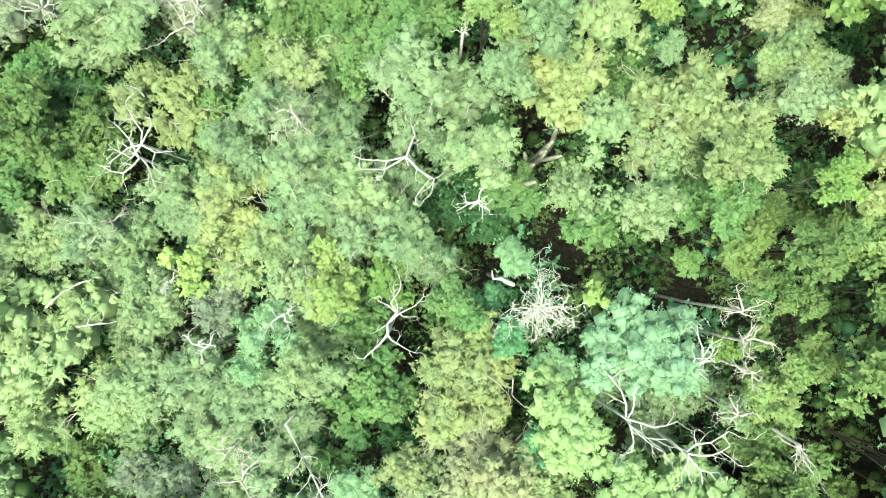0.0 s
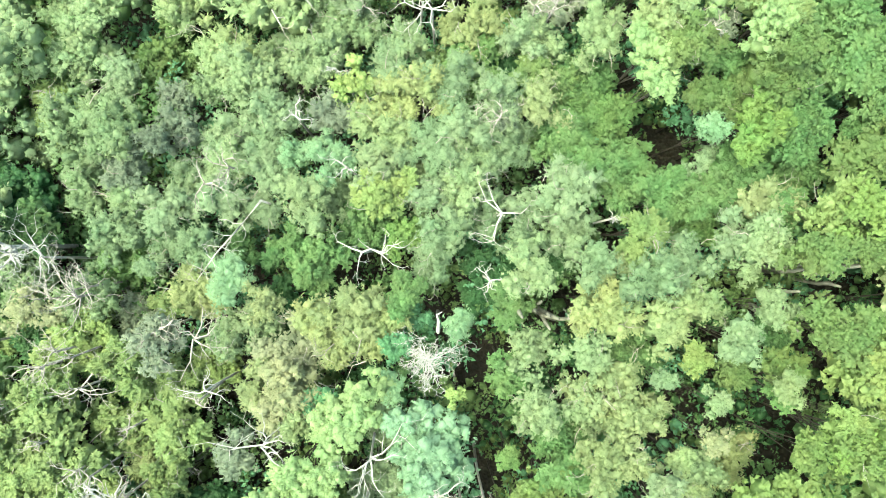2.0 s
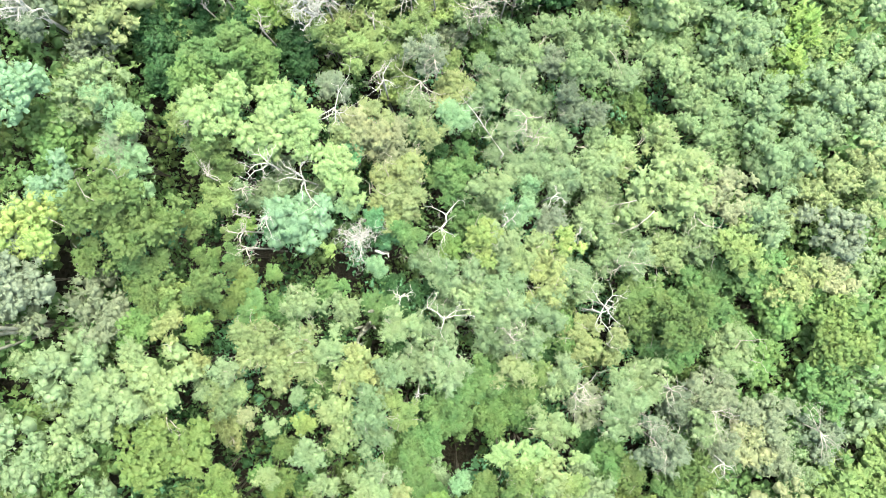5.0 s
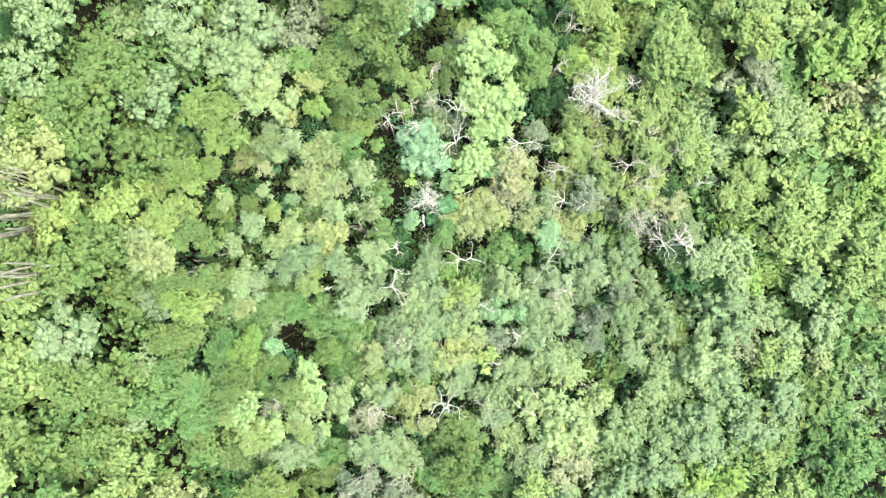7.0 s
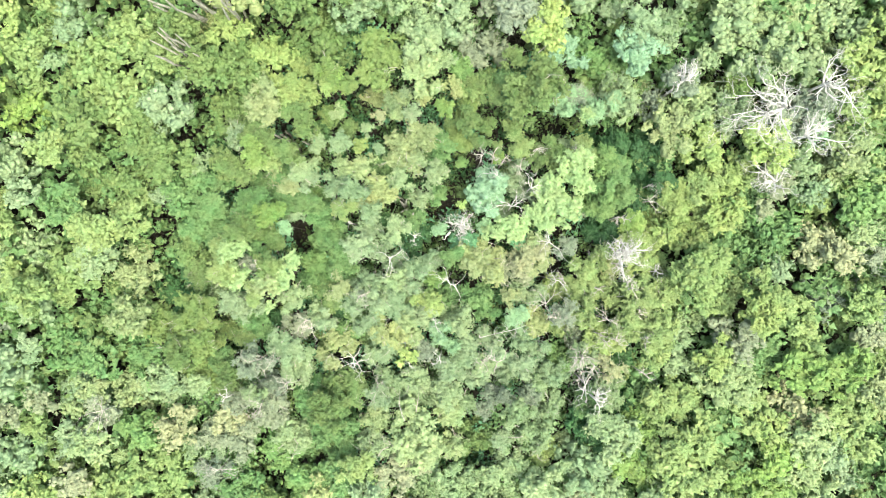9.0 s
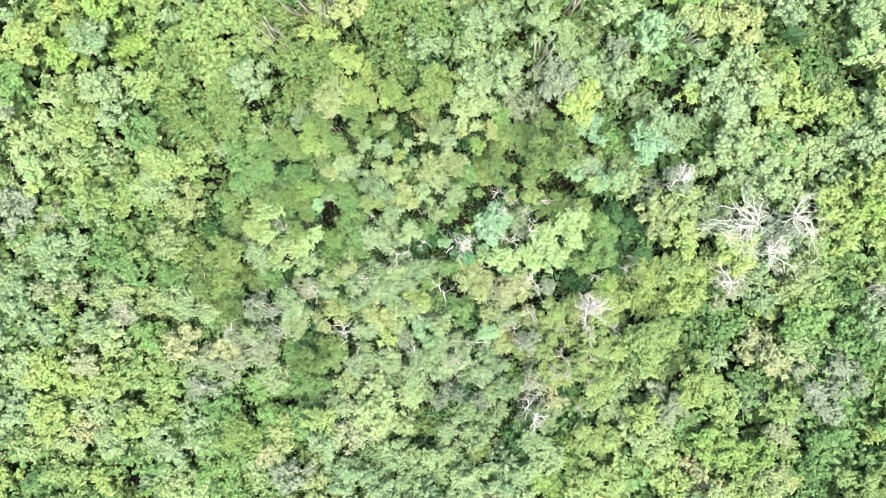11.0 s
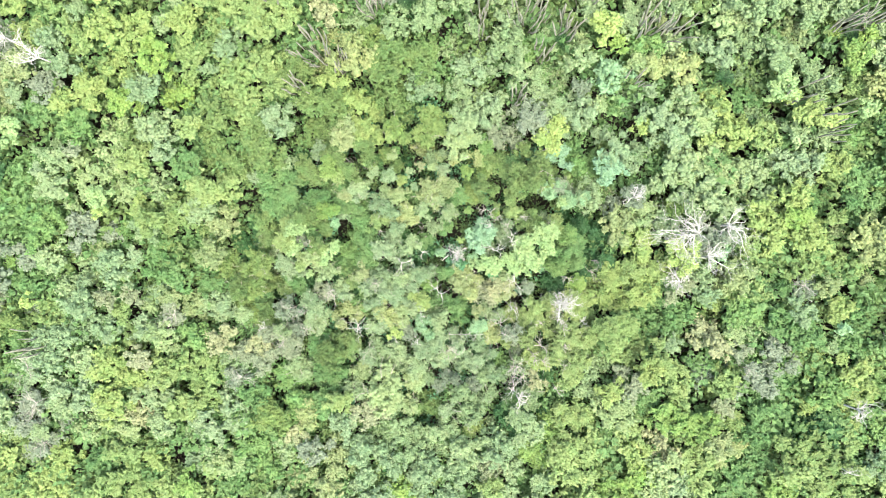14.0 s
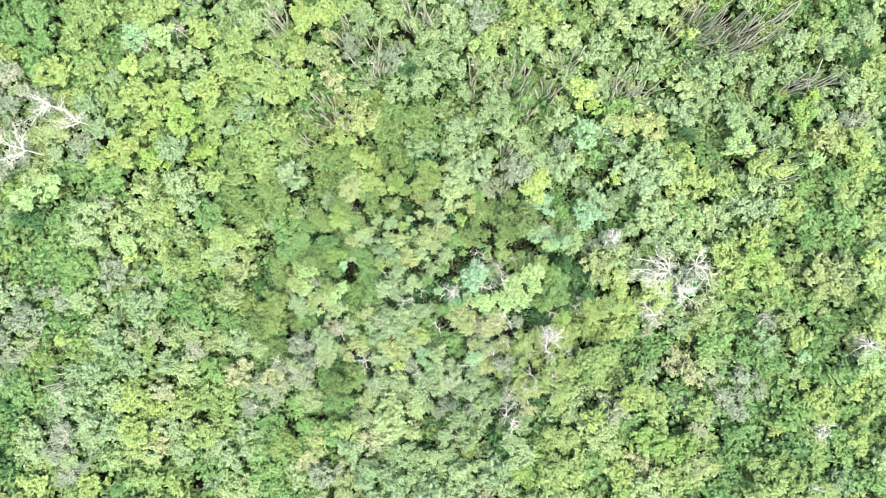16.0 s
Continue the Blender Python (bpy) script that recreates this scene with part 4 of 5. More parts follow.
tree("ash", -2.32, -3.95, 0.71, 5.40)
tree("tan", 4.24, -0.40, 1.22, 5.40)
tree("yg", -8.28, -10.29, 1.30, 5.40)
tree("tan", -12.28, -13.36, 1.18, 5.40)
tree("olive", -11.40, -11.72, 1.30, 5.40)
tree("green", -13.25, -8.06, 1.30, 4.70)
tree("tan", -15.18, -5.08, 1.30, 5.40)
tree("ash", 10.23, 8.23, 0.83, 5.40)
tree("deep", -16.56, 3.08, 1.30, 4.00)
tree("pale", -24.49, 4.49, 1.30, 5.40)
tree("yg", 17.41, -14.72, 1.30, 5.40)
tree("pale", 15.90, -9.92, 1.13, 5.40)
tree("pale", 6.72, -16.28, 1.30, 5.40)
tree("green", 15.19, -20.85, 1.30, 4.70)
tree("grey", 22.62, 6.61, 1.30, 5.40)
tree("yellow", 9.16, 12.79, 0.87, 5.60)
tree("yellow", 8.82, 11.10, 0.88, 5.60)
tree("yellow", 26.39, 15.17, 0.96, 5.60)
tree("yellow", 29.84, 13.38, 0.85, 5.60)
tree("yellow", 15.57, 12.71, 0.79, 5.60)
tree("tan", -26.09, -1.19, 0.97, 5.60)
tree("tan", -28.39, -1.47, 0.98, 5.60)
tree("deep", -11.34, 10.31, 1.01, 4.00)
tree("moss", -15.31, 1.48, 1.12, 5.40)
tree("olive", -7.52, 7.56, 0.86, 5.40)
tree("green", 11.02, 3.73, 1.02, 4.70)
tree("lime", 7.06, 2.95, 1.63, 6.40)
tree("lime", 8.64, 3.51, 0.95, 6.40)
tree("lime", 8.78, 4.58, 0.87, 6.40)
tree("lime", 6.28, 1.89, 0.75, 6.40)
tree("lime", 7.52, 1.95, 0.75, 6.40)
tree("lime", 4.59, 2.06, 0.98, 6.40)
tree("lime", 3.26, 2.02, 0.72, 6.40)
tree("blue", 3.26, 4.42, 1.32, 6.10)
tree("blue", 3.34, 3.49, 0.74, 6.10)
tree("blue", 4.09, 4.41, 0.70, 6.10)
tree("mint", 10.32, 7.09, 0.79, 5.80)
tree("mint", 11.42, 7.42, 0.61, 5.80)
tree("lime", 9.65, 7.00, 0.49, 6.40)
tree("mint", -1.24, -2.96, 0.76, 5.80)
tree("mint", 0.21, 2.86, 0.49, 5.80)
tree("lime", -9.02, 2.64, 0.99, 6.40)
tree("moss", -9.30, 5.02, 0.84, 5.40)
tree("yg", -12.29, 3.52, 0.87, 6.40)
tree("yg", -12.12, 4.80, 0.76, 6.40)
tree("yellow", -12.79, 3.51, 0.58, 5.40)
tree("yg", -10.90, 2.03, 0.68, 6.40)
tree("mint", -8.24, 5.31, 0.48, 5.80)
tree("ash", -12.47, -4.80, 1.04, 5.40)
tree("ash", -14.34, -4.21, 0.83, 5.40)
tree("green", -12.61, 6.01, 0.93, 4.70)
tree("yg", 11.57, -13.55, 1.30, 5.40)
tree("yg", 13.23, -18.96, 1.30, 5.40)
tree("pale", 9.67, -17.49, 1.30, 5.40)
tree("yellow", -3.37, -3.90, 0.64, 6.00)
tree("green", 8.03, -21.63, 1.30, 4.70)
tree("green", 2.37, -26.03, 1.30, 4.70)
tree("mint", 3.67, -3.10, 0.80, 5.80)
tree("deep", -1.83, 21.41, 0.71, 4.00)
tree("grey", 1.98, 12.86, 1.26, 5.40)
tree("pale", -5.09, 9.23, 0.56, 5.40)
tree("moss", -5.74, 11.33, 0.79, 5.40)
tree("moss", -6.78, 9.08, 0.68, 5.40)
tree("moss", -5.49, 10.26, 0.67, 5.40)
tree("green", 3.75, 11.29, 0.77, 4.70)
tree("moss", 4.21, 10.36, 0.52, 5.40)

GAPS = []


def gap(x, y, r):
    """Notes an opening in the canopy."""
    GAPS.append((x, y, r))


gap(-13.56, 26.31, 0.23)
gap(-7.79, 25.28, 0.23)
gap(-1.80, 26.80, 0.24)
gap(-0.15, 26.97, 0.17)
gap(-5.46, 22.38, 0.25)
gap(-9.81, 18.84, 0.28)
gap(-8.18, 17.82, 0.23)
gap(-11.03, 16.11, 0.18)
gap(23.18, 25.55, 0.28)
gap(26.67, 24.47, 0.28)
gap(28.88, 25.41, 0.20)
gap(24.99, 23.68, 0.22)
gap(11.50, 22.71, 0.21)
gap(7.12, 21.36, 0.28)
gap(9.84, 20.51, 0.21)
gap(16.17, 20.41, 0.23)
gap(18.06, 20.22, 0.19)
gap(3.32, 20.50, 0.17)
gap(19.64, 24.15, 0.17)
gap(30.79, 20.56, 0.15)
gap(29.52, 14.33, 0.15)
gap(30.85, 12.76, 0.13)
gap(27.75, 15.54, 0.11)
gap(15.51, 16.31, 0.13)
gap(6.37, 15.29, 0.17)
gap(-36.58, -6.01, 0.17)
gap(-13.50, 22.99, 0.13)
gap(-5.18, 24.65, 0.13)
gap(8.23, 18.62, 0.13)
gap(3.41, 21.87, 0.15)
gap(32.67, 20.90, 0.13)
gap(21.39, 26.35, 0.18)
gap(25.96, 25.56, 0.20)
gap(-5.45, 9.72, 0.09)
gap(-6.88, 9.67, 0.09)
gap(-7.09, 10.40, 0.09)
gap(-1.30, 4.78, 0.08)
gap(12.19, -9.46, 0.40)
gap(9.36, -5.01, 0.30)
gap(3.56, -9.49, 0.50)
gap(-0.76, -9.30, 0.27)
gap(-6.63, -3.87, 0.40)
gap(-7.56, -3.85, 0.40)
gap(-14.34, -1.01, 0.48)
gap(-9.37, -1.79, 0.44)
gap(-14.23, 0.37, 0.34)
gap(-8.69, 4.48, 0.49)
gap(-8.42, 5.35, 0.44)
gap(-16.72, 3.21, 0.46)
gap(6.86, -0.57, 0.46)
gap(6.81, 1.35, 0.53)
gap(6.54, 2.16, 0.45)
gap(3.61, 7.00, 0.46)
gap(4.52, 6.72, 0.27)
gap(1.11, 4.04, 0.60)
gap(2.47, 6.51, 0.39)
gap(-1.39, 5.30, 0.60)
gap(-3.58, 1.90, 0.29)
gap(-5.38, 9.27, 0.38)
gap(-1.78, 9.73, 0.27)
gap(-11.24, 8.59, 0.47)
gap(-10.77, 0.72, 0.30)
gap(5.86, 5.59, 0.39)
gap(5.19, -5.27, 0.39)
gap(2.25, -3.57, 0.30)
gap(-0.60, 2.39, 0.20)
gap(-2.91, 10.96, 0.52)
gap(-1.88, 8.89, 0.52)
gap(-8.04, 23.80, 0.45)
gap(-24.97, -15.38, 0.70)
gap(-22.60, -15.33, 0.70)
gap(-33.27, -15.63, 0.82)
gap(11.84, 26.71, 0.58)
gap(14.45, 22.35, 0.64)
gap(29.33, 18.10, 0.64)
gap(14.81, 13.38, 0.87)
gap(34.03, -0.02, 0.95)
gap(20.93, -5.00, 0.54)
gap(22.85, -9.62, 0.66)
gap(-22.62, 22.16, 0.46)
gap(22.43, 26.59, 0.48)
gap(37.68, 24.47, 0.67)
gap(30.55, 14.96, 0.45)
gap(-14.97, 7.88, 0.42)
gap(-4.78, 8.63, 0.31)
gap(27.98, -0.86, 0.43)
gap(31.94, 7.25, 0.41)
gap(-11.71, 22.25, 0.40)
gap(-3.36, 11.80, 0.32)
gap(-2.61, 11.05, 0.32)
gap(-2.80, 9.50, 0.24)
gap(-1.10, 9.32, 0.16)
gap(-0.01, 11.33, 0.18)
gap(-2.10, 8.90, 0.11)
gap(0.40, 3.93, 0.64)
gap(3.39, 6.71, 0.67)
gap(-10.94, -10.51, 0.60)
gap(8.23, 7.51, 0.84)
gap(14.26, 12.33, 0.79)
gap(16.04, 9.45, 0.48)
gap(12.50, 6.04, 0.49)
gap(-7.79, 4.41, 0.71)
gap(7.82, 7.36, 0.79)
gap(3.19, 6.36, 0.54)
gap(7.85, 7.34, 0.58)
gap(-7.61, 4.27, 0.60)
gap(-2.47, 10.58, 0.47)
gap(-1.83, 8.92, 0.47)
gap(3.29, 6.45, 0.55)


# ---- the rest of the canopy: trees between and beyond the ones noted above ----
KINDS = ["grey", "pale", "yg", "green", "olive", "vivid", "deep", "ash"]
ODDS = [0.22, 0.22, 0.22, 0.15, 0.08, 0.06, 0.03, 0.02]
RARE = ("blue", "yellow", "emerald", "lime", "mint", "tan")


def find_stands():
    """Trees outside the middle grow in stands of one kind that rise to a dome: the middle, reach, kind and tint of each stand."""
    rng = np.random.default_rng(17)
    noted = np.array([(q[1], q[2]) for q in TREES])
    stands, where = [], np.zeros((0, 2))
    for reach in (3.0, 2.3, 1.7):
        for _ in range(5000):
            p = rng.uniform((-50, -37), (50, 39))
            if len(where) and np.any(np.hypot(*(where - p).T) < 0.95 * (reach + np.array([q[2] for q in stands])) * 0.82):
                continue
            d = np.hypot(*(noted - p).T)
            kind = TREES[int(np.argmin(d))][0] if d.min() < 3.5 else str(rng.choice(KINDS, p=ODDS))
            stands.append((p[0], p[1], reach, "pale" if kind in RARE else kind, int(rng.integers(3))))
            where = np.vstack([where, p])
    return stands, where


STANDS, STAND_AT = find_stands()


def stand_of(x, y):
    d = np.hypot(STAND_AT[:, 0] - x, STAND_AT[:, 1] - y) / np.array([q[2] for q in STANDS])
    k = int(np.argmin(d))
    return STANDS[k], float(d[k])


def in_middle(x, y):
    return math.hypot(x + 0.9, (y - 1.0) * 1.25) < 11


def fill_canopy():
    rng = np.random.default_rng(11)
    px, py, pr = (np.array([q[i] for q in TREES]) for i in (1, 2, 3))
    noted = len(TREES)
    gx, gy, gr = (np.array([q[i] for q in GAPS]) for i in range(3))
    for turn in range(3):
        size = (1.35, 0.95, 0.7)[turn]
        for _ in range((11000, 11000, 9000)[turn]):
            x, y = rng.uniform(-50, 50), rng.uniform(-37, 39)
            if math.hypot(x, y) > 36 and (abs(x) > 48 or not -23 < y < 31):
                continue
            r = size * rng.uniform(0.8, 1.25)
            d = np.hypot(px - x, py - y)
            if np.any(d < 0.64 * (pr + r)) or np.any(np.hypot(gx - x, gy - y) < gr + 0.55 * r):
                continue
            near = int(np.argmin(d[:noted]))
            kind = TREES[near][0] if d[near] < 4.5 and rng.random() < 0.45 else str(rng.choice(KINDS, p=ODDS))
            if not in_middle(x, y) and rng.random() < 0.7:
                kind = stand_of(x, y)[0][3]
            if kind in RARE:
                kind = "pale"
            if kind in ("yg", "vivid", "pale", "grey") and -17 < x < -6 and -7 < y < 14 and rng.random() < (0.25 if y > 6 else 0.75 if kind in ("yg", "vivid") else 0.35):
                kind = "moss"
            if kind in ("green", "deep", "grey", "pale") and x > 9 and -12 < y < 5 and rng.random() < 0.6:
                kind = "yg"
            tree(kind, round(x, 2), round(y, 2), r, {"deep": 3.7, "green": 4.6}.get(kind, 5.2) + rng.uniform(-1.0, 0.5) - (0.2, 0.5, 0.8)[turn])
            px, py, pr = np.append(px, x), np.append(py, y), np.append(pr, r)
    for i, (kind, x, y, r, h) in enumerate(TREES):
        if not in_middle(x, y) and kind not in RARE:
            TREES[i] = (kind, x, y, r, h + max(-1.0, 0.75 - 1.3 * stand_of(x, y)[1] ** 2))


def tint(kind, x, y, rng):
    """Which of the three tints a tree has: all trees of a stand share one."""
    if kind in PURE:
        return 0
    return rng.choice((0, 0, 1, 2)) if in_middle(x, y) or rng.random() < 0.2 else stand_of(x, y)[0][4]


fill_canopy()
TREES.sort(key=lambda q: math.hypot(q[1] + 0.9, (q[2] - 1.0) * 1.25))
NEAR, SINGLE = 200, 365
VARIANTS = 4
FORMS = {}
LEAF_COUNT = {"near": 4200, "single": 2800, "mid": 1200, "far": 215}
LEAF_SCALE = {"near": 0.78, "single": 0.82, "mid": 1.0, "far": 1.5}


def form(style, level, v, r):
    """Arrays of one of a few crowns of a style and fineness, and of its trunk; wide crowns have more and smaller lobes."""
    wide = 0 if r < 0.95 else (1 if r < 1.4 else 2)
    key = (style, level, v, wide)
    if key not in FORMS:
        seed = 100 * v + 7 * len(style) + len(level) + 31 * wide
        fine = (1.0, 1.3, 1.75)[wide] * (1.05 if level in ("mid", "far") else 1.0)
        arrays, centres = crown_arrays(seed, style, int(LEAF_COUNT[level] * (0.75, 1.0, 1.25)[wide]), LEAF_SCALE[level] * (1.1, 0.9, 0.75)[wide], fine, {"near": BUD, "single": BUD}.get(level, TUFT), 0.9, {"near": 5, "single": 4, "mid": 2, "far": 0}[level], {"near": 0.74, "single": 0.70, "mid": 0.68, "far": 0.74}[level] * {"feathery": 0.85, "lobed": 1.08 if level == "near" else 0.95, "leafy": 1.14 if level == "mid" else 1.0}.get(style, 1.0), {"near": 6, "single": 5, "mid": 4, "far": 3}[level], 0.8)
        FORMS[key] = (arrays, trunk_arrays(seed, centres, *((6, 5) if level in ("near", "single") else (4, 3))), wide)
    return FORMS[key]


def twig_sprays(seed):
    """Bare twig ends that stick out of a crown of unit radius, one mesh each."""
    rng, sprays = np.random.default_rng(seed), []
    for i in range(4):
        a, q, out = rng.uniform(0, 6.283), rng.uniform(0.1, 0.95), []
        at = (q * math.cos(a), q * math.sin(a), 0.46 * (1 - q * q) + 0.08)
        bough(rng, at, (math.cos(a), math.sin(a), rng.uniform(0.1, 0.9)), rng.uniform(0.4, 0.75), 0.014, 1, out, wobble=0.45, sides=4, dense=0.9)
        v, f = joined(out)
        sprays.append(mesh_from("twig", v, [f], [TWIG], smooth=True))
    return sprays


def plant_single():
    """Every tree that the camera passes closest is a thing of its own: trunk and crown."""
    meshes, rng = {}, random.Random(3)
    sprays, pick = [twig_sprays(60 + i) for i in range(6)], random.Random(8)
    for i, (kind, x, y, r, h) in enumerate(TREES[:SINGLE]):
        level, v = ("near" if i < NEAR else "single"), rng.randrange(VARIANTS)
        style = STYLE[kind]
        (cv, cf, cn), wood, wide = form(style, level, v, r)
        leafy, woody = (kind, level, v, wide), (style, level, v, wide, "trunk")
        if leafy not in meshes:
            meshes[leafy] = mesh_from("crown", cv, [cf], [LEAF[kind][0]], normals=cn)
        if woody not in meshes:
            meshes[woody] = [mesh_from("trunk" if k == 0 else "limb", q[0], [q[1]], [BARK], smooth=True) for k, q in enumerate(wood)]
        base = new("tree")
        base.location, base.rotation_euler = (x, y, ground_z(x, y)), (0, 0, rng.uniform(0, 6.28))
        base.empty_display_size = 0.2
        size = "large" if r > 1.15 else ("small" if r < 0.7 else "medium-sized")
        tagged(base, f"{size} {LOOKS[kind]} tree in the closed canopy", "tree", "trees of the canopy")
        middle = h - 0.55 * r
        trunk = part("trunk", meshes[woody][0], base, "grey-brown bark", size=(r, r, middle))
        for me in meshes[woody][1:]:
            part("limb", me, trunk)
        crown = part("crown", meshes[leafy], base, at=(0, 0, middle), size=(r, r, r * rng.uniform(0.75, 1.15)))
        if kind in ("grey", "pale", "olive", "ash", "tan", "yg", "moss") and pick.random() < (0.7 if r > 0.7 else 0.3):
            side = pick.uniform(0, 6.28)
            for me in pick.choice(sprays):
                part("twig", me, crown, "thin grey leafless twig", turn=side)
        crown.material_slots[0].link = "OBJECT"
        crown.material_slots[0].material = LEAF[kind][tint(kind, x, y, rng)]


def plant_far():
    """The woods round about, too many to count, as one mass."""
    names, rng = list(LEAF), random.Random(4)
    mats = [m for name in names for m in LEAF[name]] + [BARK]
    vs, fs, ms, ns, base = [], [], [], [], 0
    for kind, x, y, r, h in TREES[SINGLE:]:
        (cv, cf, cn), wood, _ = form(STYLE[kind], "mid" if math.hypot(x, (y - 1) * 1.1) < 20.5 else "far", rng.randrange(VARIANTS), r)
        tv, tf = joined(wood)
        a = rng.uniform(0, 6.28)
        c, s = math.cos(a), math.sin(a)
        m = np.array([[c, s, 0], [-s, c, 0], [0, 0, 1.0]])
        g, middle = ground_z(x, y), h - 0.55 * r
        tall = r * rng.uniform(0.75, 1.1)
        vs.append((cv * [r, r, tall]) @ m + [x, y, g + middle])
        ns.append(cn @ m)
        fs.append(cf + base)
        ms.append(np.full(len(cf), 3 * names.index(kind) + tint(kind, x, y, rng)))
        base += len(cv)
        tri = np.concatenate([tf[:, [0, 1, 2]], tf[:, [0, 2, 3]]])
        vs.append((tv * [r, r, middle]) @ m + [x, y, g])
        ns.append(unit(tv * [1, 1, 0.0]) @ m)
        fs.append(tri + base)
        ms.append(np.full(len(tri), len(mats) - 1))
        base += len(tv)
    me = mesh_from("woodland", np.concatenate(vs), [np.concatenate(fs)], mats, np.concatenate(ms), normals=np.concatenate(ns))
    tagged(new("woodland", me), "dense mixed green woodland canopy on the hillside", "woodland", kind="stuff")


def plant_undergrowth():
    """Low dark shrubs under the canopy, seen through its openings."""
    rng = np.random.default_rng(21)
    vs, fs, ms, ns, base = [], [], [], [], 0
    mats = ["deep", "green", "emerald", "deep", "moss"]
    forms = [crown_arrays(900 + i, "leafy", 36, 2.3, 0.65, None, 0.6, 0, per_shoot=3)[0] for i in range(4)]
    fine = [crown_arrays(930 + i, "leafy", 200, 0.95, 0.9, None, 0.5, 0, per_shoot=3)[0] for i in range(4)]
    close = [crown_arrays(950 + i, "leafy", 110, 1.2, 0.85, None, 0.55, 0, per_shoot=3)[0] for i in range(4)]
    step = 0.9
    for i in range(104):
        for j in range(68):
            x, y = -47 + step * (i + rng.uniform(0, 1)), -28 + step * (j + rng.uniform(0, 1))
            inner = math.hypot(x + 1, y - 1) < 14
            if (not inner and (i + j) % 2) or (not inner and any(math.hypot(x - q[0], y - q[1]) < q[2] * 0.5 for q in GAPS)):
                continue
            open_air = any(math.hypot(x - q[0], y - q[1]) < q[2] * 0.9 for q in GAPS)
            r, g = rng.uniform(0.5, 0.9) * (1.15 if inner else 1.65), ground_z(x, y)
            cv, cf, cn = (fine if math.hypot(x + 1, y - 1) < 13 else close if math.hypot(x, y - 1) < 20 else forms)[int(rng.integers(4))]
            vs.append(cv * [r, r, r] + [x, y, g + (rng.uniform(0.1, 1.2) if open_air else (rng.uniform(1.0, 3.6) if inner else rng.uniform(2.0, 3.8)))])
            ns.append(cn)
            fs.append(cf + base)
            ms.append(np.full(len(cf), int(rng.choice((0, 1, 4) if open_air else ((0, 1, 1, 2, 4) if inner else (1, 1, 4))))))
            base += len(cv)
    me = mesh_from("undergrowth", np.concatenate(vs), [np.concatenate(fs)], [LEAF[m][0] for m in mats], np.concatenate(ms), normals=np.concatenate(ns))
    tagged(new("undergrowth", me), "dark and mid-green shrubs on the forest floor", "undergrowth", kind="stuff")


def plant_beyond():
    """The woods go on over the hillside: coarse crowns that thin out with the distance."""
    rng = np.random.default_rng(31)
    names = ["grey", "pale", "yg", "green", "olive", "moss"]
    forms = [crown_arrays(700 + i, "leafy", 20, 4.6, 0.55, None, 0.9, 0, per_shoot=2)[0] for i in range(4)]
    vs, fs, ms, ns, base = [], [], [], [], 0
    for _ in range(3000):
        a, d = rng.uniform(0, 6.283), 34 + 120 * rng.random() ** 0.75
        x, y = d * math.cos(a), d * math.sin(a) + 2
        if (abs(x) < 48.5 and -23.5 < y < 31.5) or math.hypot(x, y) < 36.5:
            continue
        r, g = rng.uniform(1.3, 2.3) * (1 + max(0, d - 50) / 120), ground_z(x, y)
        cv, cf, cn = forms[int(rng.integers(4))]
        vs.append(cv * [r, r, r] + [x, y, g + rng.uniform(3.2, 4.6)])
        ns.append(cn)
        fs.append(cf + base)
        ms.append(np.full(len(cf), int(rng.integers(6))))
        base += len(cv)
        tv, tf = tube([(x, y, g - 0.1), (x + 0.1, y, g + 4.2)], [0.12, 0.08], 4)
        vs.append(tv)
        ns.append(np.tile([[1.0, 0, 0]], (len(tv), 1)))
        tri = np.concatenate([tf[:, [0, 1, 2]], tf[:, [0, 2, 3]]])
        fs.append(tri + base)
        ms.append(np.full(len(tri), 6))
        base += len(tv)
    me = mesh_from("far_woods", np.concatenate(vs), [np.concatenate(fs)], [LEAF[m][0] for m in names] + [BARK], np.concatenate(ms), normals=np.concatenate(ns))
    tagged(new("far_woods", me), "green woods that continue over the hillside", "woods", kind="stuff")


plant_single()
plant_far()
plant_undergrowth()
plant_beyond()


# ---- dead trees, fallen boughs, cacti and palms ----
DEAD_LOOKS = {
    "white": (DEAD, "bleached white dead tree with bare crooked branches", 2, 0.028),
    "bold": (DEAD, "broad bleached dead tree with many bare white branches", 2, 0.060),
    "lace": (DEAD, "tall bleached dead tree with a dense lace of white twigs", 3, 0.058),
    "grey": (TWIG, "grey leafless tree with thin bare twigs", 2, 0.026),
    "bush": (DEAD, "dry leafless bush with a dense ball of cream-white twigs", 3, 0.016),
}


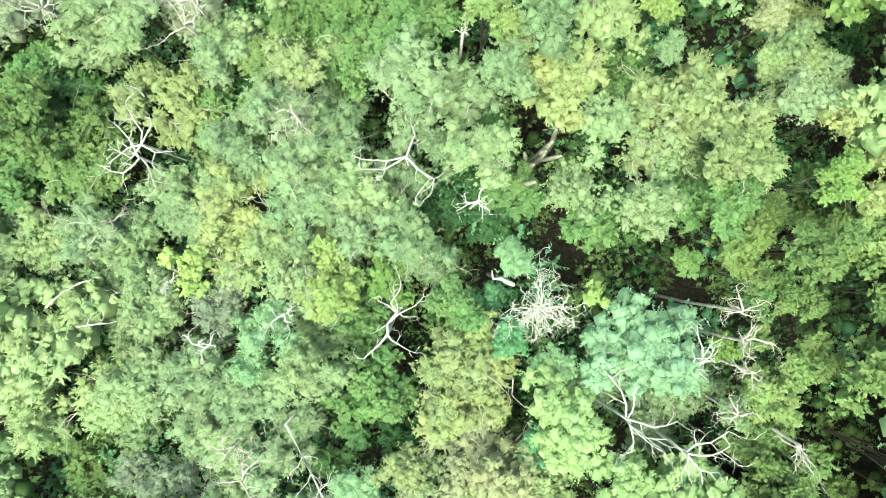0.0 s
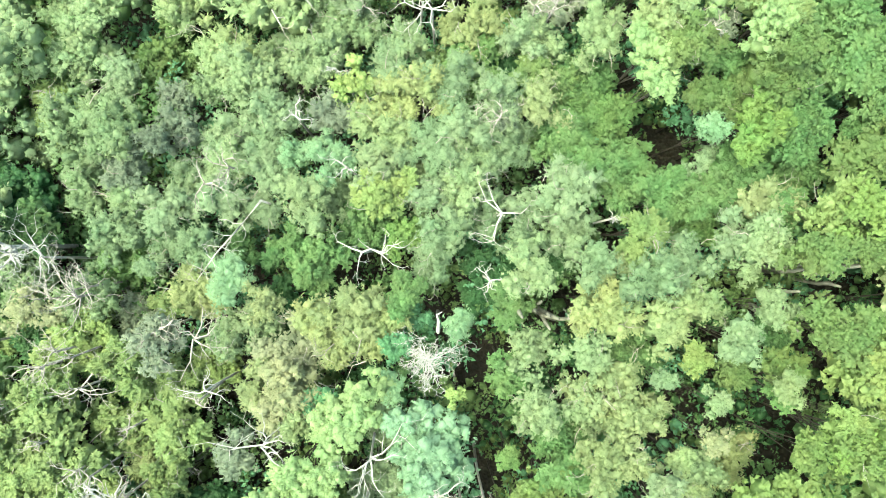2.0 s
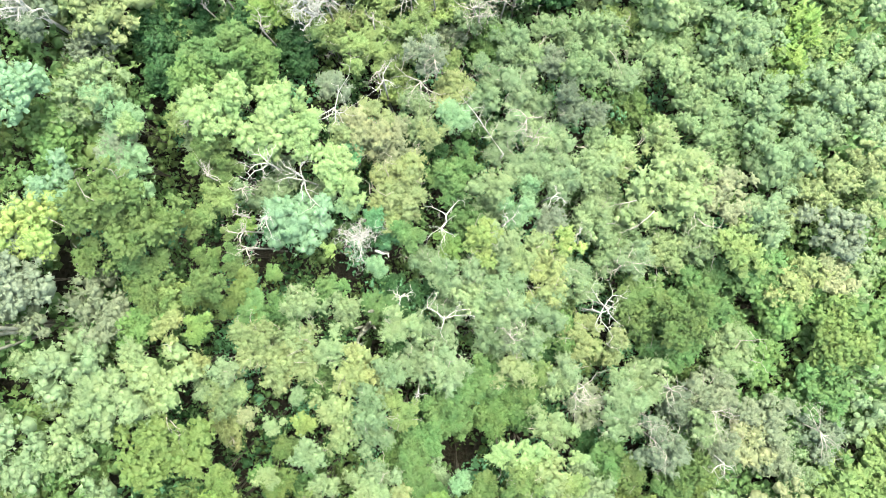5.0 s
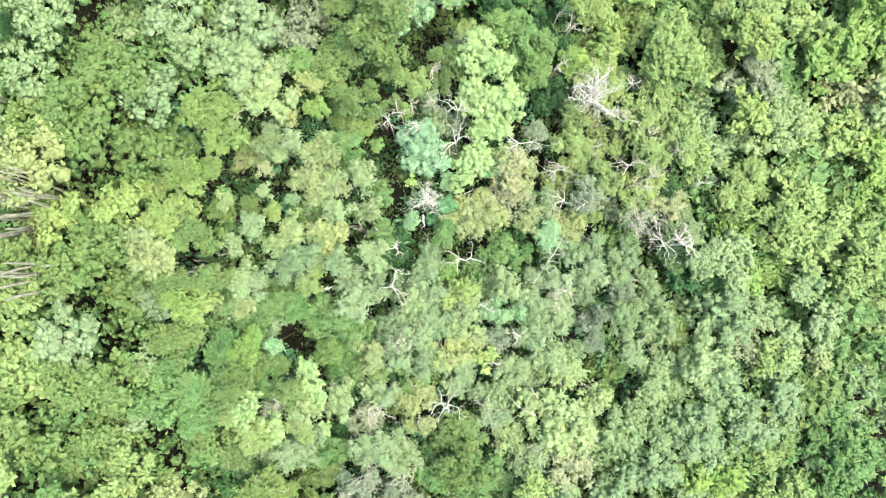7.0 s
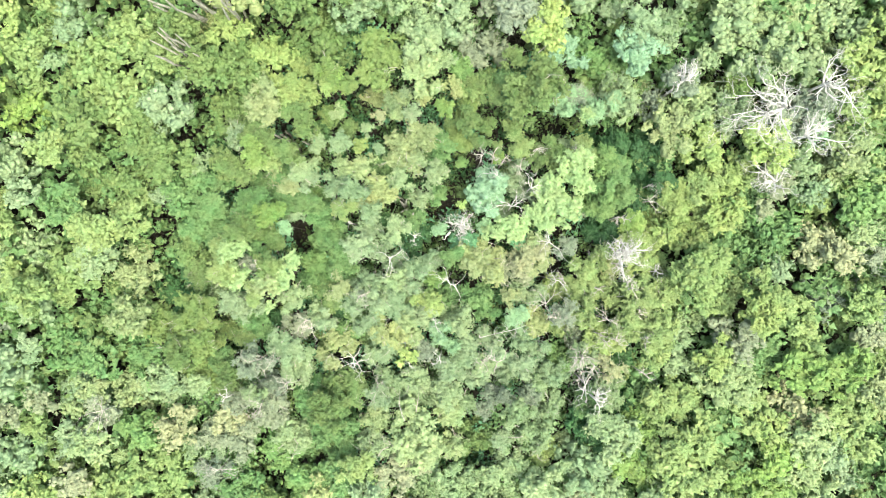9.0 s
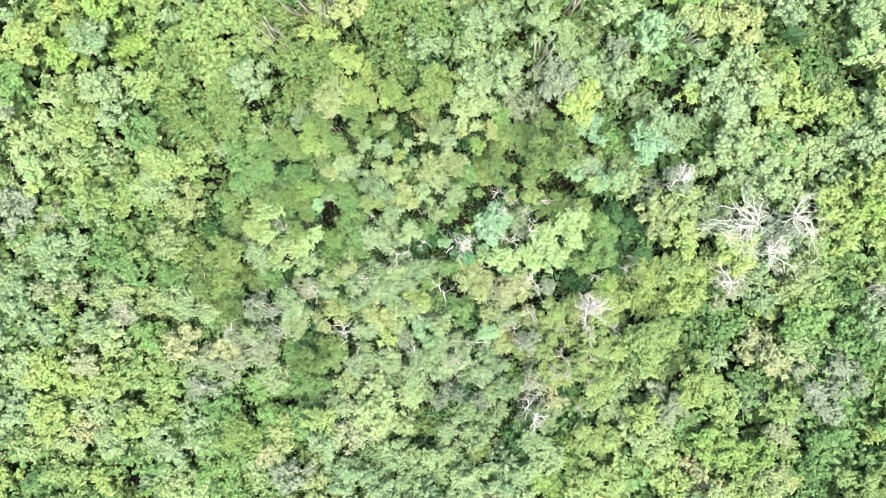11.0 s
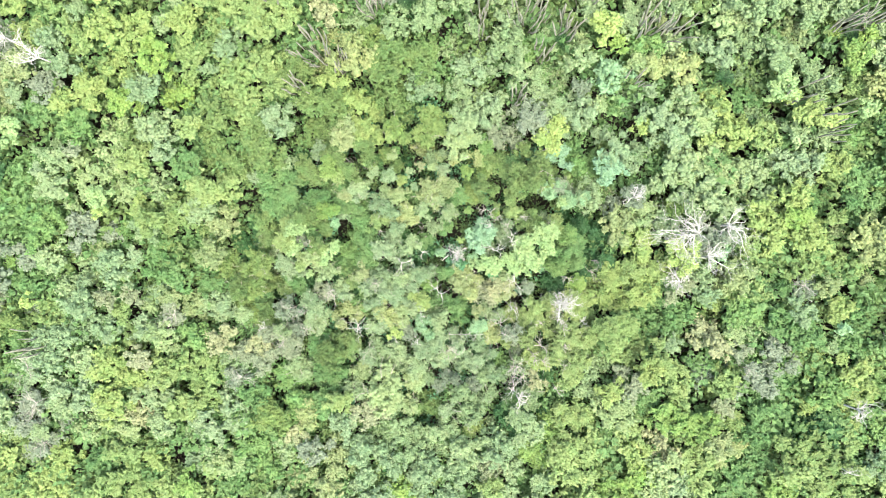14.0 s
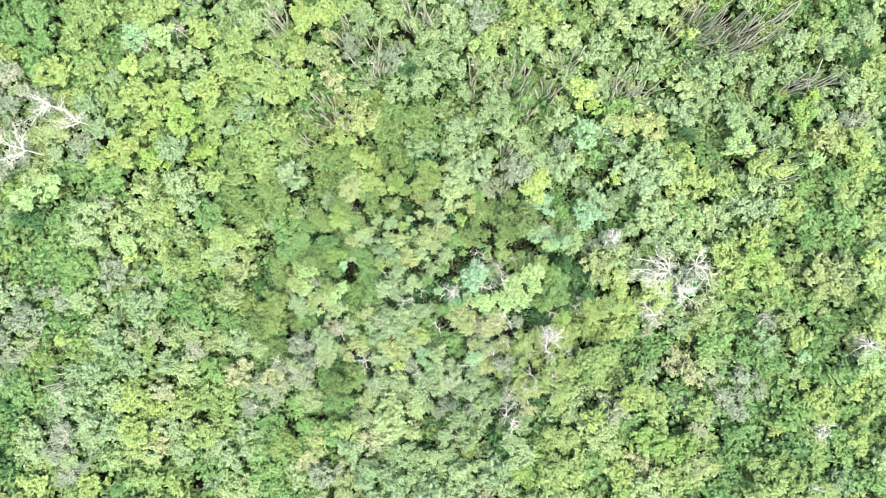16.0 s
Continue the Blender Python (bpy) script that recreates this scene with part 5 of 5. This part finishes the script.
def dead_tree(look_of, x, y, spread, h, limbs, seed):
    """A bare tree: trunk up to the canopy, then limbs that spread to the given radius."""
    wood, label, depth, thick = DEAD_LOOKS[look_of]
    rng = np.random.default_rng(seed)
    base = new("dead_tree")
    base.location, base.empty_display_size = (x, y, ground_z(x, y)), 0.2
    tagged(base, label, "dead tree", "dead trees")
    fork = h - spread * 0.55
    bend = rng.uniform(-0.15, 0.15, 2)
    v, f = tube([(0, 0, -0.1), (bend[0], bend[1], fork * 0.5), (0, 0, fork)], [thick * 1.9, thick * 1.5, thick * 1.15], 7)
    part("trunk", mesh_from("trunk", v, [f], [wood], smooth=True), base)
    start, fan = rng.uniform(0, 6.28), (6.283 if look_of == "bush" else rng.uniform(3.2, 5.2))
    for i in range(limbs):
        a = start + i * fan / limbs + rng.uniform(-0.4, 0.4)
        dense = {"bush": 1.4, "bold": 1.3, "lace": 1.2}.get(look_of, 0.8)
        long, out = spread * rng.uniform(0.65, 1.5), []
        forks = bough(rng, (0, 0, fork - 0.05 * i), (math.cos(a), math.sin(a), rng.uniform(0.35, 0.9)), long, thick, depth, out, grow=False)
        limb = part("limb", mesh_from("limb", *[[q] if k else q for k, q in enumerate(out[0])], [wood], smooth=True), base)
        for p, w, r in forks:
            for _ in range(1 if rng.random() < dense else int(dense + 0.5)):
                turn, out = np.cross(w, rng.normal(size=3)), []
                way = w * 0.6 + turn / (np.linalg.norm(turn) + 1e-9) * 0.9 + [0, 0, 0.1]
                bough(rng, p, way, long * rng.uniform(0.35, 0.6), max(r * 0.75, 0.006), depth - 1, out, dense=dense)
                v, f = joined(out)
                part("branch", mesh_from("branch", v, [f], [wood], smooth=True), limb)


def dead_bough(look_of, ax, ay, ah, bx, by, bh, thick, seed):
    """A dead stem that leans through the canopy, from its foot's side to its tip."""
    wood = DEAD_LOOKS[look_of][0]
    rng = np.random.default_rng(seed)
    base = new("dead_tree")
    base.location, base.empty_display_size = (ax, ay, ground_z(ax, ay)), 0.2
    tagged(base, "slender dead tree leaning through the leaves, bare side twigs", "dead tree", "dead trees")
    top = np.array([bx - ax, by - ay, ground_z(bx, by) + bh - ground_z(ax, ay)])
    low = np.array([0, 0, ah])
    pts = [(0, 0, -0.1), (0.03, 0.02, ah * 0.6), low] + [low + (top - low) * q + rng.normal(size=3) * 0.05 for q in (0.35, 0.7, 1.0)]
    v, f = tube(pts, [thick * 1.4, thick * 1.3, thick * 1.1, thick * 0.8, thick * 0.5, thick * 0.2], 7)
    part("trunk", mesh_from("trunk", v, [f], [wood], smooth=True), base)
    way = (top - low) / np.linalg.norm(top - low)
    for q in (0.3, 0.45, 0.6, 0.75, 0.88) if thick < 0.05 else ():
        for s in (-1, 1):
            out = []
            side = np.cross(way, (0, 0, 1)) * s
            bough(rng, low + (top - low) * q, way * 0.7 + side + [0, 0, 0.2], 0.75 * (1.1 - q * 0.6), thick * 0.35, 1, out)
            v, f = joined(out)
            part("limb", mesh_from("limb", v, [f], [wood], smooth=True), base)


def cactus_stem(rng, foot, way, length, thick):
    """A ribbed column with a rounded tip that bends upwards."""
    pts, radii, at, w = [], [], np.array(foot, float), np.array(way, float)
    n = 7
    for i in range(n):
        pts.append(at.copy())
        radii.append(thick * (0.85 + 0.15 * math.sin(i * 1.7)) * (1.0 if i < n - 1 else 0.75))
        w = w / np.linalg.norm(w) + [0, 0, 0.30] + rng.normal(size=3) * 0.10
        w /= np.linalg.norm(w)
        at = at + w * length / n
    pts.append(pts[-1] + w * thick * 0.7)
    radii.append(thick * 0.12)
    v, f = tube(pts, radii, 14)
    v = v.reshape(len(pts), 14, 3)
    mid = np.array(pts)[:, None]
    v[:, 1::2] = mid + (v[:, 1::2] - mid) * 0.80
    return v.reshape(-1, 3), f


def cactus(x, y, spread, h, stems, seed):
    """A candelabra cactus: a short trunk and many ribbed columns that rise to the canopy."""
    rng = np.random.default_rng(seed)
    base = new("columnar_cactus")
    base.location, base.empty_display_size = (x, y, ground_z(x, y)), 0.2
    tagged(base, "tall grey-green candelabra cactus with many ribbed columns", "cactus", "cacti among the trees")
    v, f = tube([(0, 0, -0.1), (0, 0, 0.7), (0.03, 0, 1.5)], [0.16, 0.15, 0.13], 12)
    part("trunk", mesh_from("trunk", v, [f], [CACTUS], smooth=True), base, "woody grey foot")
    for i in range(stems):
        a = i * 2.399 + rng.uniform(-0.3, 0.3)
        q = math.sqrt((i + 0.4) / stems)
        foot = (0.06 * math.cos(a), 0.06 * math.sin(a), rng.uniform(0.8, 1.5))
        tall = (h - foot[2]) * rng.uniform(0.78, 1.05)
        way = np.array([q * spread * math.cos(a) * 1.15, q * spread * math.sin(a) * 1.15, tall * 0.45])
        v, f = cactus_stem(rng, foot, way, math.hypot(tall, q * spread * 0.9), rng.uniform(0.055, 0.078))
        part("stem", mesh_from("stem", v, [f], [CACTUS], smooth=True), base)


def palm_frond(rng, length):
    v, f, n = [], [], 13
    rib = [(length * t, 0, 0.55 * length * t * (1 - 0.95 * t)) for t in np.linspace(0, 1, n)]
    tv, tf = tube(rib, np.linspace(0.018, 0.004, n), 4)
    for i in range(1, n):
        x, _, z = rib[i]
        long = 0.42 * length * math.sin(math.pi * (0.12 + 0.8 * i / n)) + 0.06
        for s in (-1, 1):
            b = len(v)
            v += [(x - 0.02, 0, z), (x + 0.035, 0, z), (x + long * 0.55, s * long * 0.8, z - 0.10 * long + rng.uniform(-0.02, 0.02)), (x + long * 0.48, s * long * 0.74, z - 0.12 * long)]
            f.append((b, b + 1, b + 2, b + 3))
    return joined([(tv, tf), (np.array(v), np.array(f, np.int32))])


def palm(x, y, r, h, fronds, seed):
    rng = np.random.default_rng(seed)
    base = new("palm")
    base.location, base.empty_display_size = (x, y, ground_z(x, y)), 0.2
    tagged(base, "dark green feather palm with a star of arching fronds", "palm", "palms")
    v, f = tube([(0, 0, -0.1), (0.05, 0, h * 0.5), (0, 0, h)], [0.09, 0.075, 0.06], 8)
    part("trunk", mesh_from("trunk", v, [f], [BARK], smooth=True), base)
    v, f = palm_frond(rng, r)
    me = mesh_from("frond", v, [f], [PALM])
    for i in range(fronds):
        ob = part("frond", me, base, at=(0, 0, h - 0.02), turn=i * 2.399)
        ob.rotation_euler = (0, -rng.uniform(0.0, 0.7), i * 2.399)


def crooked_tree(x, y, h, thick, seed, *arms):
    """A bleached tree with few bold crooked arms; each arm is a run of angle and length pairs, in degrees and metres."""
    rng = np.random.default_rng(seed)
    base = new("dead_tree")
    base.location, base.empty_display_size = (x, y, ground_z(x, y)), 0.2
    tagged(base, "bleached white dead tree with a few bold crooked arms", "dead tree", "dead trees")
    v, f = tube([(0.05, 0.05, -0.1), (-0.05, 0.04, h * 0.5), (0, 0, h)], [thick * 1.6, thick * 1.3, thick], 8)
    part("trunk", mesh_from("trunk", v, [f], [DEAD], smooth=True), base)
    for arm in arms:
        at, pts = np.array([0, 0, h - 0.02]), [np.array([0, 0, h - 0.02])]
        for angle, length in arm:
            at = at + [length * math.cos(radians(angle)), length * math.sin(radians(angle)), length * rng.uniform(-0.1, 0.35)]
            pts.append(at)
        out = [tube(pts, np.linspace(thick * 0.85, thick * 0.3, len(pts)), 6)]
        for p, q in zip(pts[1:], pts[:-1]):
            bough(rng, p, (p - q) + rng.normal(size=3) * 0.3, 0.45, thick * 0.42, 1, out, wobble=0.5, dense=0.9)
        v, f = joined(out)
        part("limb", mesh_from("limb", v, [f], [DEAD], smooth=True), base)


dead_tree("white", 6.57, -8.36, 1.10, 6.60, 5, 51)
dead_tree("grey", 7.36, -7.30, 0.95, 6.30, 5, 52)
dead_tree("grey", 6.41, -6.64, 0.84, 6.20, 6, 53)
dead_tree("lace", 10.55, -1.11, 1.02, 7.00, 10, 54)
dead_tree("white", 6.28, 0.62, 1.06, 6.60, 5, 55)
dead_tree("white", 4.59, 3.16, 1.10, 6.70, 5, 56)
dead_tree("white", 5.91, 3.87, 0.90, 6.40, 4, 57)
dead_tree("white", 4.25, 5.01, 0.70, 6.30, 4, 58)
dead_tree("bush", 1.62, 2.80, 0.72, 6.30, 20, 59)
dead_tree("grey", 1.73, -5.65, 0.87, 6.20, 4, 60)
dead_tree("grey", 0.85, -5.37, 0.68, 6.10, 4, 61)
dead_tree("grey", -5.73, -5.34, 0.93, 6.00, 4, 62)
dead_tree("grey", -8.48, -0.85, 0.81, 6.20, 4, 63)
dead_tree("grey", -11.28, -2.23, 0.85, 6.40, 5, 64)
dead_tree("grey", -11.96, -1.87, 0.78, 6.20, 5, 65)
dead_tree("grey", 5.30, -2.82, 0.89, 6.40, 5, 66)
dead_tree("grey", 10.35, 1.07, 0.61, 6.30, 4, 67)
dead_tree("white", -1.28, -2.32, 0.58, 6.40, 3, 68)
dead_tree("grey", 10.05, -8.45, 0.53, 6.30, 4, 69)
dead_tree("white", 6.15, -1.62, 0.64, 6.30, 3, 70)
dead_tree("grey", 10.24, -2.81, 0.58, 6.30, 4, 71)
dead_tree("grey", -10.21, 3.53, 0.44, 6.70, 4, 72)
dead_tree("white", -1.17, 2.90, 0.42, 5.80, 4, 73)
dead_tree("grey", 4.23, 6.01, 0.55, 6.30, 5, 74)
dead_tree("grey", 12.89, 2.39, 0.61, 5.00, 4, 75)
dead_tree("grey", -6.21, 5.57, 0.37, 4.50, 4, 76)
dead_tree("grey", 8.27, -5.99, 0.56, 6.40, 4, 77)
dead_tree("white", 11.86, -2.55, 0.71, 6.50, 4, 79)
dead_tree("white", -14.51, -3.62, 0.56, 6.50, 4, 80)
dead_tree("grey", 5.88, -3.88, 0.66, 6.30, 5, 81)
dead_tree("white", -1.60, -4.60, 0.56, 6.20, 3, 82)
dead_tree("grey", 8.01, -5.42, 0.48, 6.40, 4, 83)
dead_tree("grey", 12.51, 1.46, 0.64, 5.60, 4, 84)
dead_tree("grey", -5.05, 0.35, 0.39, 6.20, 5, 85)
dead_tree("grey", -8.72, -0.34, 0.62, 6.30, 5, 86)
dead_tree("white", -4.48, -2.50, 0.33, 6.00, 3, 87)
dead_tree("grey", -10.91, -3.72, 0.75, 6.30, 5, 88)
dead_tree("grey", 10.41, -3.25, 0.47, 6.20, 4, 89)
dead_tree("grey", 10.75, -6.37, 0.45, 6.20, 4, 90)
dead_tree("grey", 8.87, -6.05, 0.52, 6.30, 5, 91)
dead_tree("grey", 6.57, -1.62, 0.46, 6.20, 4, 92)
dead_tree("grey", 10.59, -4.62, 0.41, 6.10, 4, 93)
dead_tree("grey", 6.66, 5.86, 0.49, 6.20, 5, 94)
dead_tree("grey", 5.62, 5.18, 0.43, 6.10, 4, 95)
dead_tree("grey", 4.88, 5.83, 0.43, 6.20, 4, 96)
dead_tree("grey", 3.64, 6.27, 0.43, 6.20, 5, 97)
dead_tree("grey", 8.84, 5.20, 0.40, 6.10, 4, 98)
dead_tree("grey", 9.88, -1.59, 0.50, 6.30, 4, 99)
dead_tree("grey", 8.59, -2.80, 0.40, 6.10, 4, 100)
dead_tree("white", -4.63, 4.59, 0.25, 5.60, 3, 101)
dead_tree("white", -3.42, -4.45, 0.26, 6.20, 3, 102)
dead_tree("lace", -33.44, 19.16, 1.81, 7.20, 9, 103)
dead_tree("lace", -36.09, 15.34, 1.93, 7.20, 9, 104)
dead_tree("lace", -30.88, 17.65, 1.43, 7.00, 8, 105)
dead_tree("lace", 20.07, 4.61, 2.38, 8.00, 14, 106)
dead_tree("lace", 22.51, 5.28, 1.73, 7.40, 8, 107)
dead_tree("lace", 19.24, 0.79, 1.38, 7.00, 8, 108)
dead_tree("lace", 21.04, 2.78, 1.46, 7.40, 8, 109)
dead_tree("lace", 9.87, -1.05, 1.21, 6.80, 10, 110)
dead_tree("grey", 6.75, -6.59, 1.24, 6.60, 6, 111)
dead_tree("lace", 6.98, -9.43, 0.94, 6.40, 6, 112)
dead_tree("grey", -12.87, -4.72, 1.35, 6.60, 6, 113)
dead_tree("white", -6.50, -3.58, 0.78, 6.20, 4, 114)
dead_tree("grey", -21.81, 25.25, 0.94, 6.40, 5, 115)
dead_tree("lace", 37.88, -1.73, 1.28, 7.00, 9, 116)
dead_tree("lace", 34.64, -9.64, 1.23, 6.80, 8, 117)
dead_tree("grey", -35.52, -10.88, 1.73, 6.80, 7, 118)
dead_tree("grey", -35.85, -7.69, 1.39, 6.40, 5, 119)
dead_tree("grey", -22.09, -2.57, 1.04, 6.40, 5, 120)
dead_tree("lace", 15.16, 7.37, 0.87, 6.50, 8, 121)
dead_tree("grey", 25.68, -6.42, 0.82, 6.40, 5, 122)
dead_tree("grey", -24.44, 23.75, 0.85, 6.30, 4, 123)
dead_tree("white", 34.84, -15.34, 0.84, 6.40, 5, 124)
dead_tree("grey", 30.59, 20.27, 0.83, 6.20, 5, 125)
dead_tree("grey", 8.67, -4.74, 0.93, 6.40, 5, 126)
dead_tree("grey", -16.69, -8.08, 1.06, 6.20, 5, 127)
dead_tree("grey", -35.80, -14.95, 1.22, 5.80, 5, 128)
dead_tree("grey", 34.78, 16.96, 0.83, 6.40, 5, 129)
dead_tree("grey", 29.03, 0.67, 0.89, 6.40, 5, 130)
dead_tree("grey", -5.16, 22.31, 1.22, 6.00, 6, 131)
dead_tree("grey", -36.39, 21.80, 1.05, 6.40, 5, 132)
dead_bough("white", 1.08, -3.94, 5.60, 3.93, -3.84, 6.20, 0.035, 7)
dead_bough("white", 0.85, 2.60, 5.40, 0.36, 2.29, 5.70, 0.050, 8)
crooked_tree(0.35, -0.43, 6.30, 0.033, 3, ((288, 0.34), (280, 0.27)), ((10, 0.16), (28, 0.32)), ((147, 0.26), (100, 0.35), (86, 0.40)), ((147, 0.26), (103, 0.32), (195, 0.27), (214, 0.27)), ((147, 0.26), (103, 0.32), (181, 0.29), (114, 0.35)))
crooked_tree(-2.84, 2.01, 6.20, 0.028, 4, ((272, 0.55), (240, 0.53)), ((253, 0.43), (235, 0.55)), ((12, 0.36), (17, 0.38), (289, 0.36)), ((12, 0.36), (28, 0.44), (318, 0.33)), ((128, 0.30), (125, 0.22)))
crooked_tree(-6.45, -3.15, 6.40, 0.030, 5, ((300, 0.38), (210, 0.40)), ((142, 0.30), (185, 0.39), (176, 0.43)), ((253, 0.31), (279, 0.34)), ((30, 0.40), (312, 0.28)), ((114, 0.56),))

cactus(-13.05, 25.52, 1.29, 8.80, 10, 133)
cactus(-7.46, 24.45, 1.28, 8.83, 12, 134)
cactus(-1.73, 26.16, 1.39, 8.31, 14, 135)
cactus(-0.11, 26.20, 0.96, 8.55, 8, 136)
cactus(-5.24, 21.72, 1.41, 8.75, 14, 137)
cactus(-9.51, 18.41, 1.66, 8.40, 20, 138)
cactus(-7.83, 17.28, 1.32, 8.86, 12, 139)
cactus(-10.56, 15.63, 1.00, 8.98, 8, 140)
cactus(22.37, 24.75, 1.57, 8.85, 24, 141)
cactus(25.79, 23.77, 1.78, 8.73, 26, 142)
cactus(27.77, 24.56, 1.14, 8.85, 10, 143)
cactus(24.07, 22.92, 1.26, 8.96, 12, 144)
cactus(11.08, 21.96, 1.17, 8.97, 10, 145)
cactus(6.92, 20.79, 1.73, 8.53, 24, 146)
cactus(9.53, 19.94, 1.19, 8.75, 12, 147)
cactus(15.72, 19.91, 1.30, 8.37, 14, 148)
cactus(17.40, 19.58, 1.07, 8.94, 10, 149)
cactus(3.25, 20.02, 0.98, 8.34, 8, 150)
cactus(19.04, 23.50, 0.95, 8.50, 8, 151)
cactus(29.77, 19.99, 0.85, 8.70, 8, 152)
cactus(28.62, 13.99, 0.87, 8.46, 6, 153)
cactus(29.81, 12.44, 0.77, 8.59, 6, 154)
cactus(26.88, 15.15, 0.65, 8.55, 6, 155)
cactus(14.99, 15.86, 0.76, 8.77, 6, 156)
cactus(6.18, 14.90, 0.99, 8.66, 8, 157)
cactus(-35.16, -5.63, 0.99, 8.88, 8, 158)
cactus(-12.98, 22.31, 0.76, 8.73, 6, 159)
cactus(-4.96, 23.90, 0.75, 8.80, 6, 160)
cactus(8.02, 18.20, 0.77, 8.31, 7, 161)
cactus(3.32, 21.21, 0.86, 8.77, 7, 162)
cactus(31.39, 20.21, 0.74, 8.94, 7, 163)
cactus(20.78, 25.68, 1.05, 8.40, 9, 164)
cactus(25.04, 24.76, 1.15, 8.85, 10, 165)
cactus(-5.47, 9.74, 0.33, 6.35, 4, 166)
cactus(-7.04, 9.91, 0.34, 5.86, 5, 167)
cactus(-7.15, 10.48, 0.33, 6.23, 4, 168)
cactus(-1.31, 4.85, 0.29, 6.02, 8, 169)
palm(-2.28, 22.07, 0.82, 4.60, 13, 170)
palm(34.35, 22.64, 1.20, 4.80, 14, 171)
palm(21.60, 16.42, 0.72, 4.40, 11, 172)
palm(9.45, 19.30, 0.63, 4.00, 10, 173)
palm(30.63, 19.26, 0.62, 4.20, 10, 174)
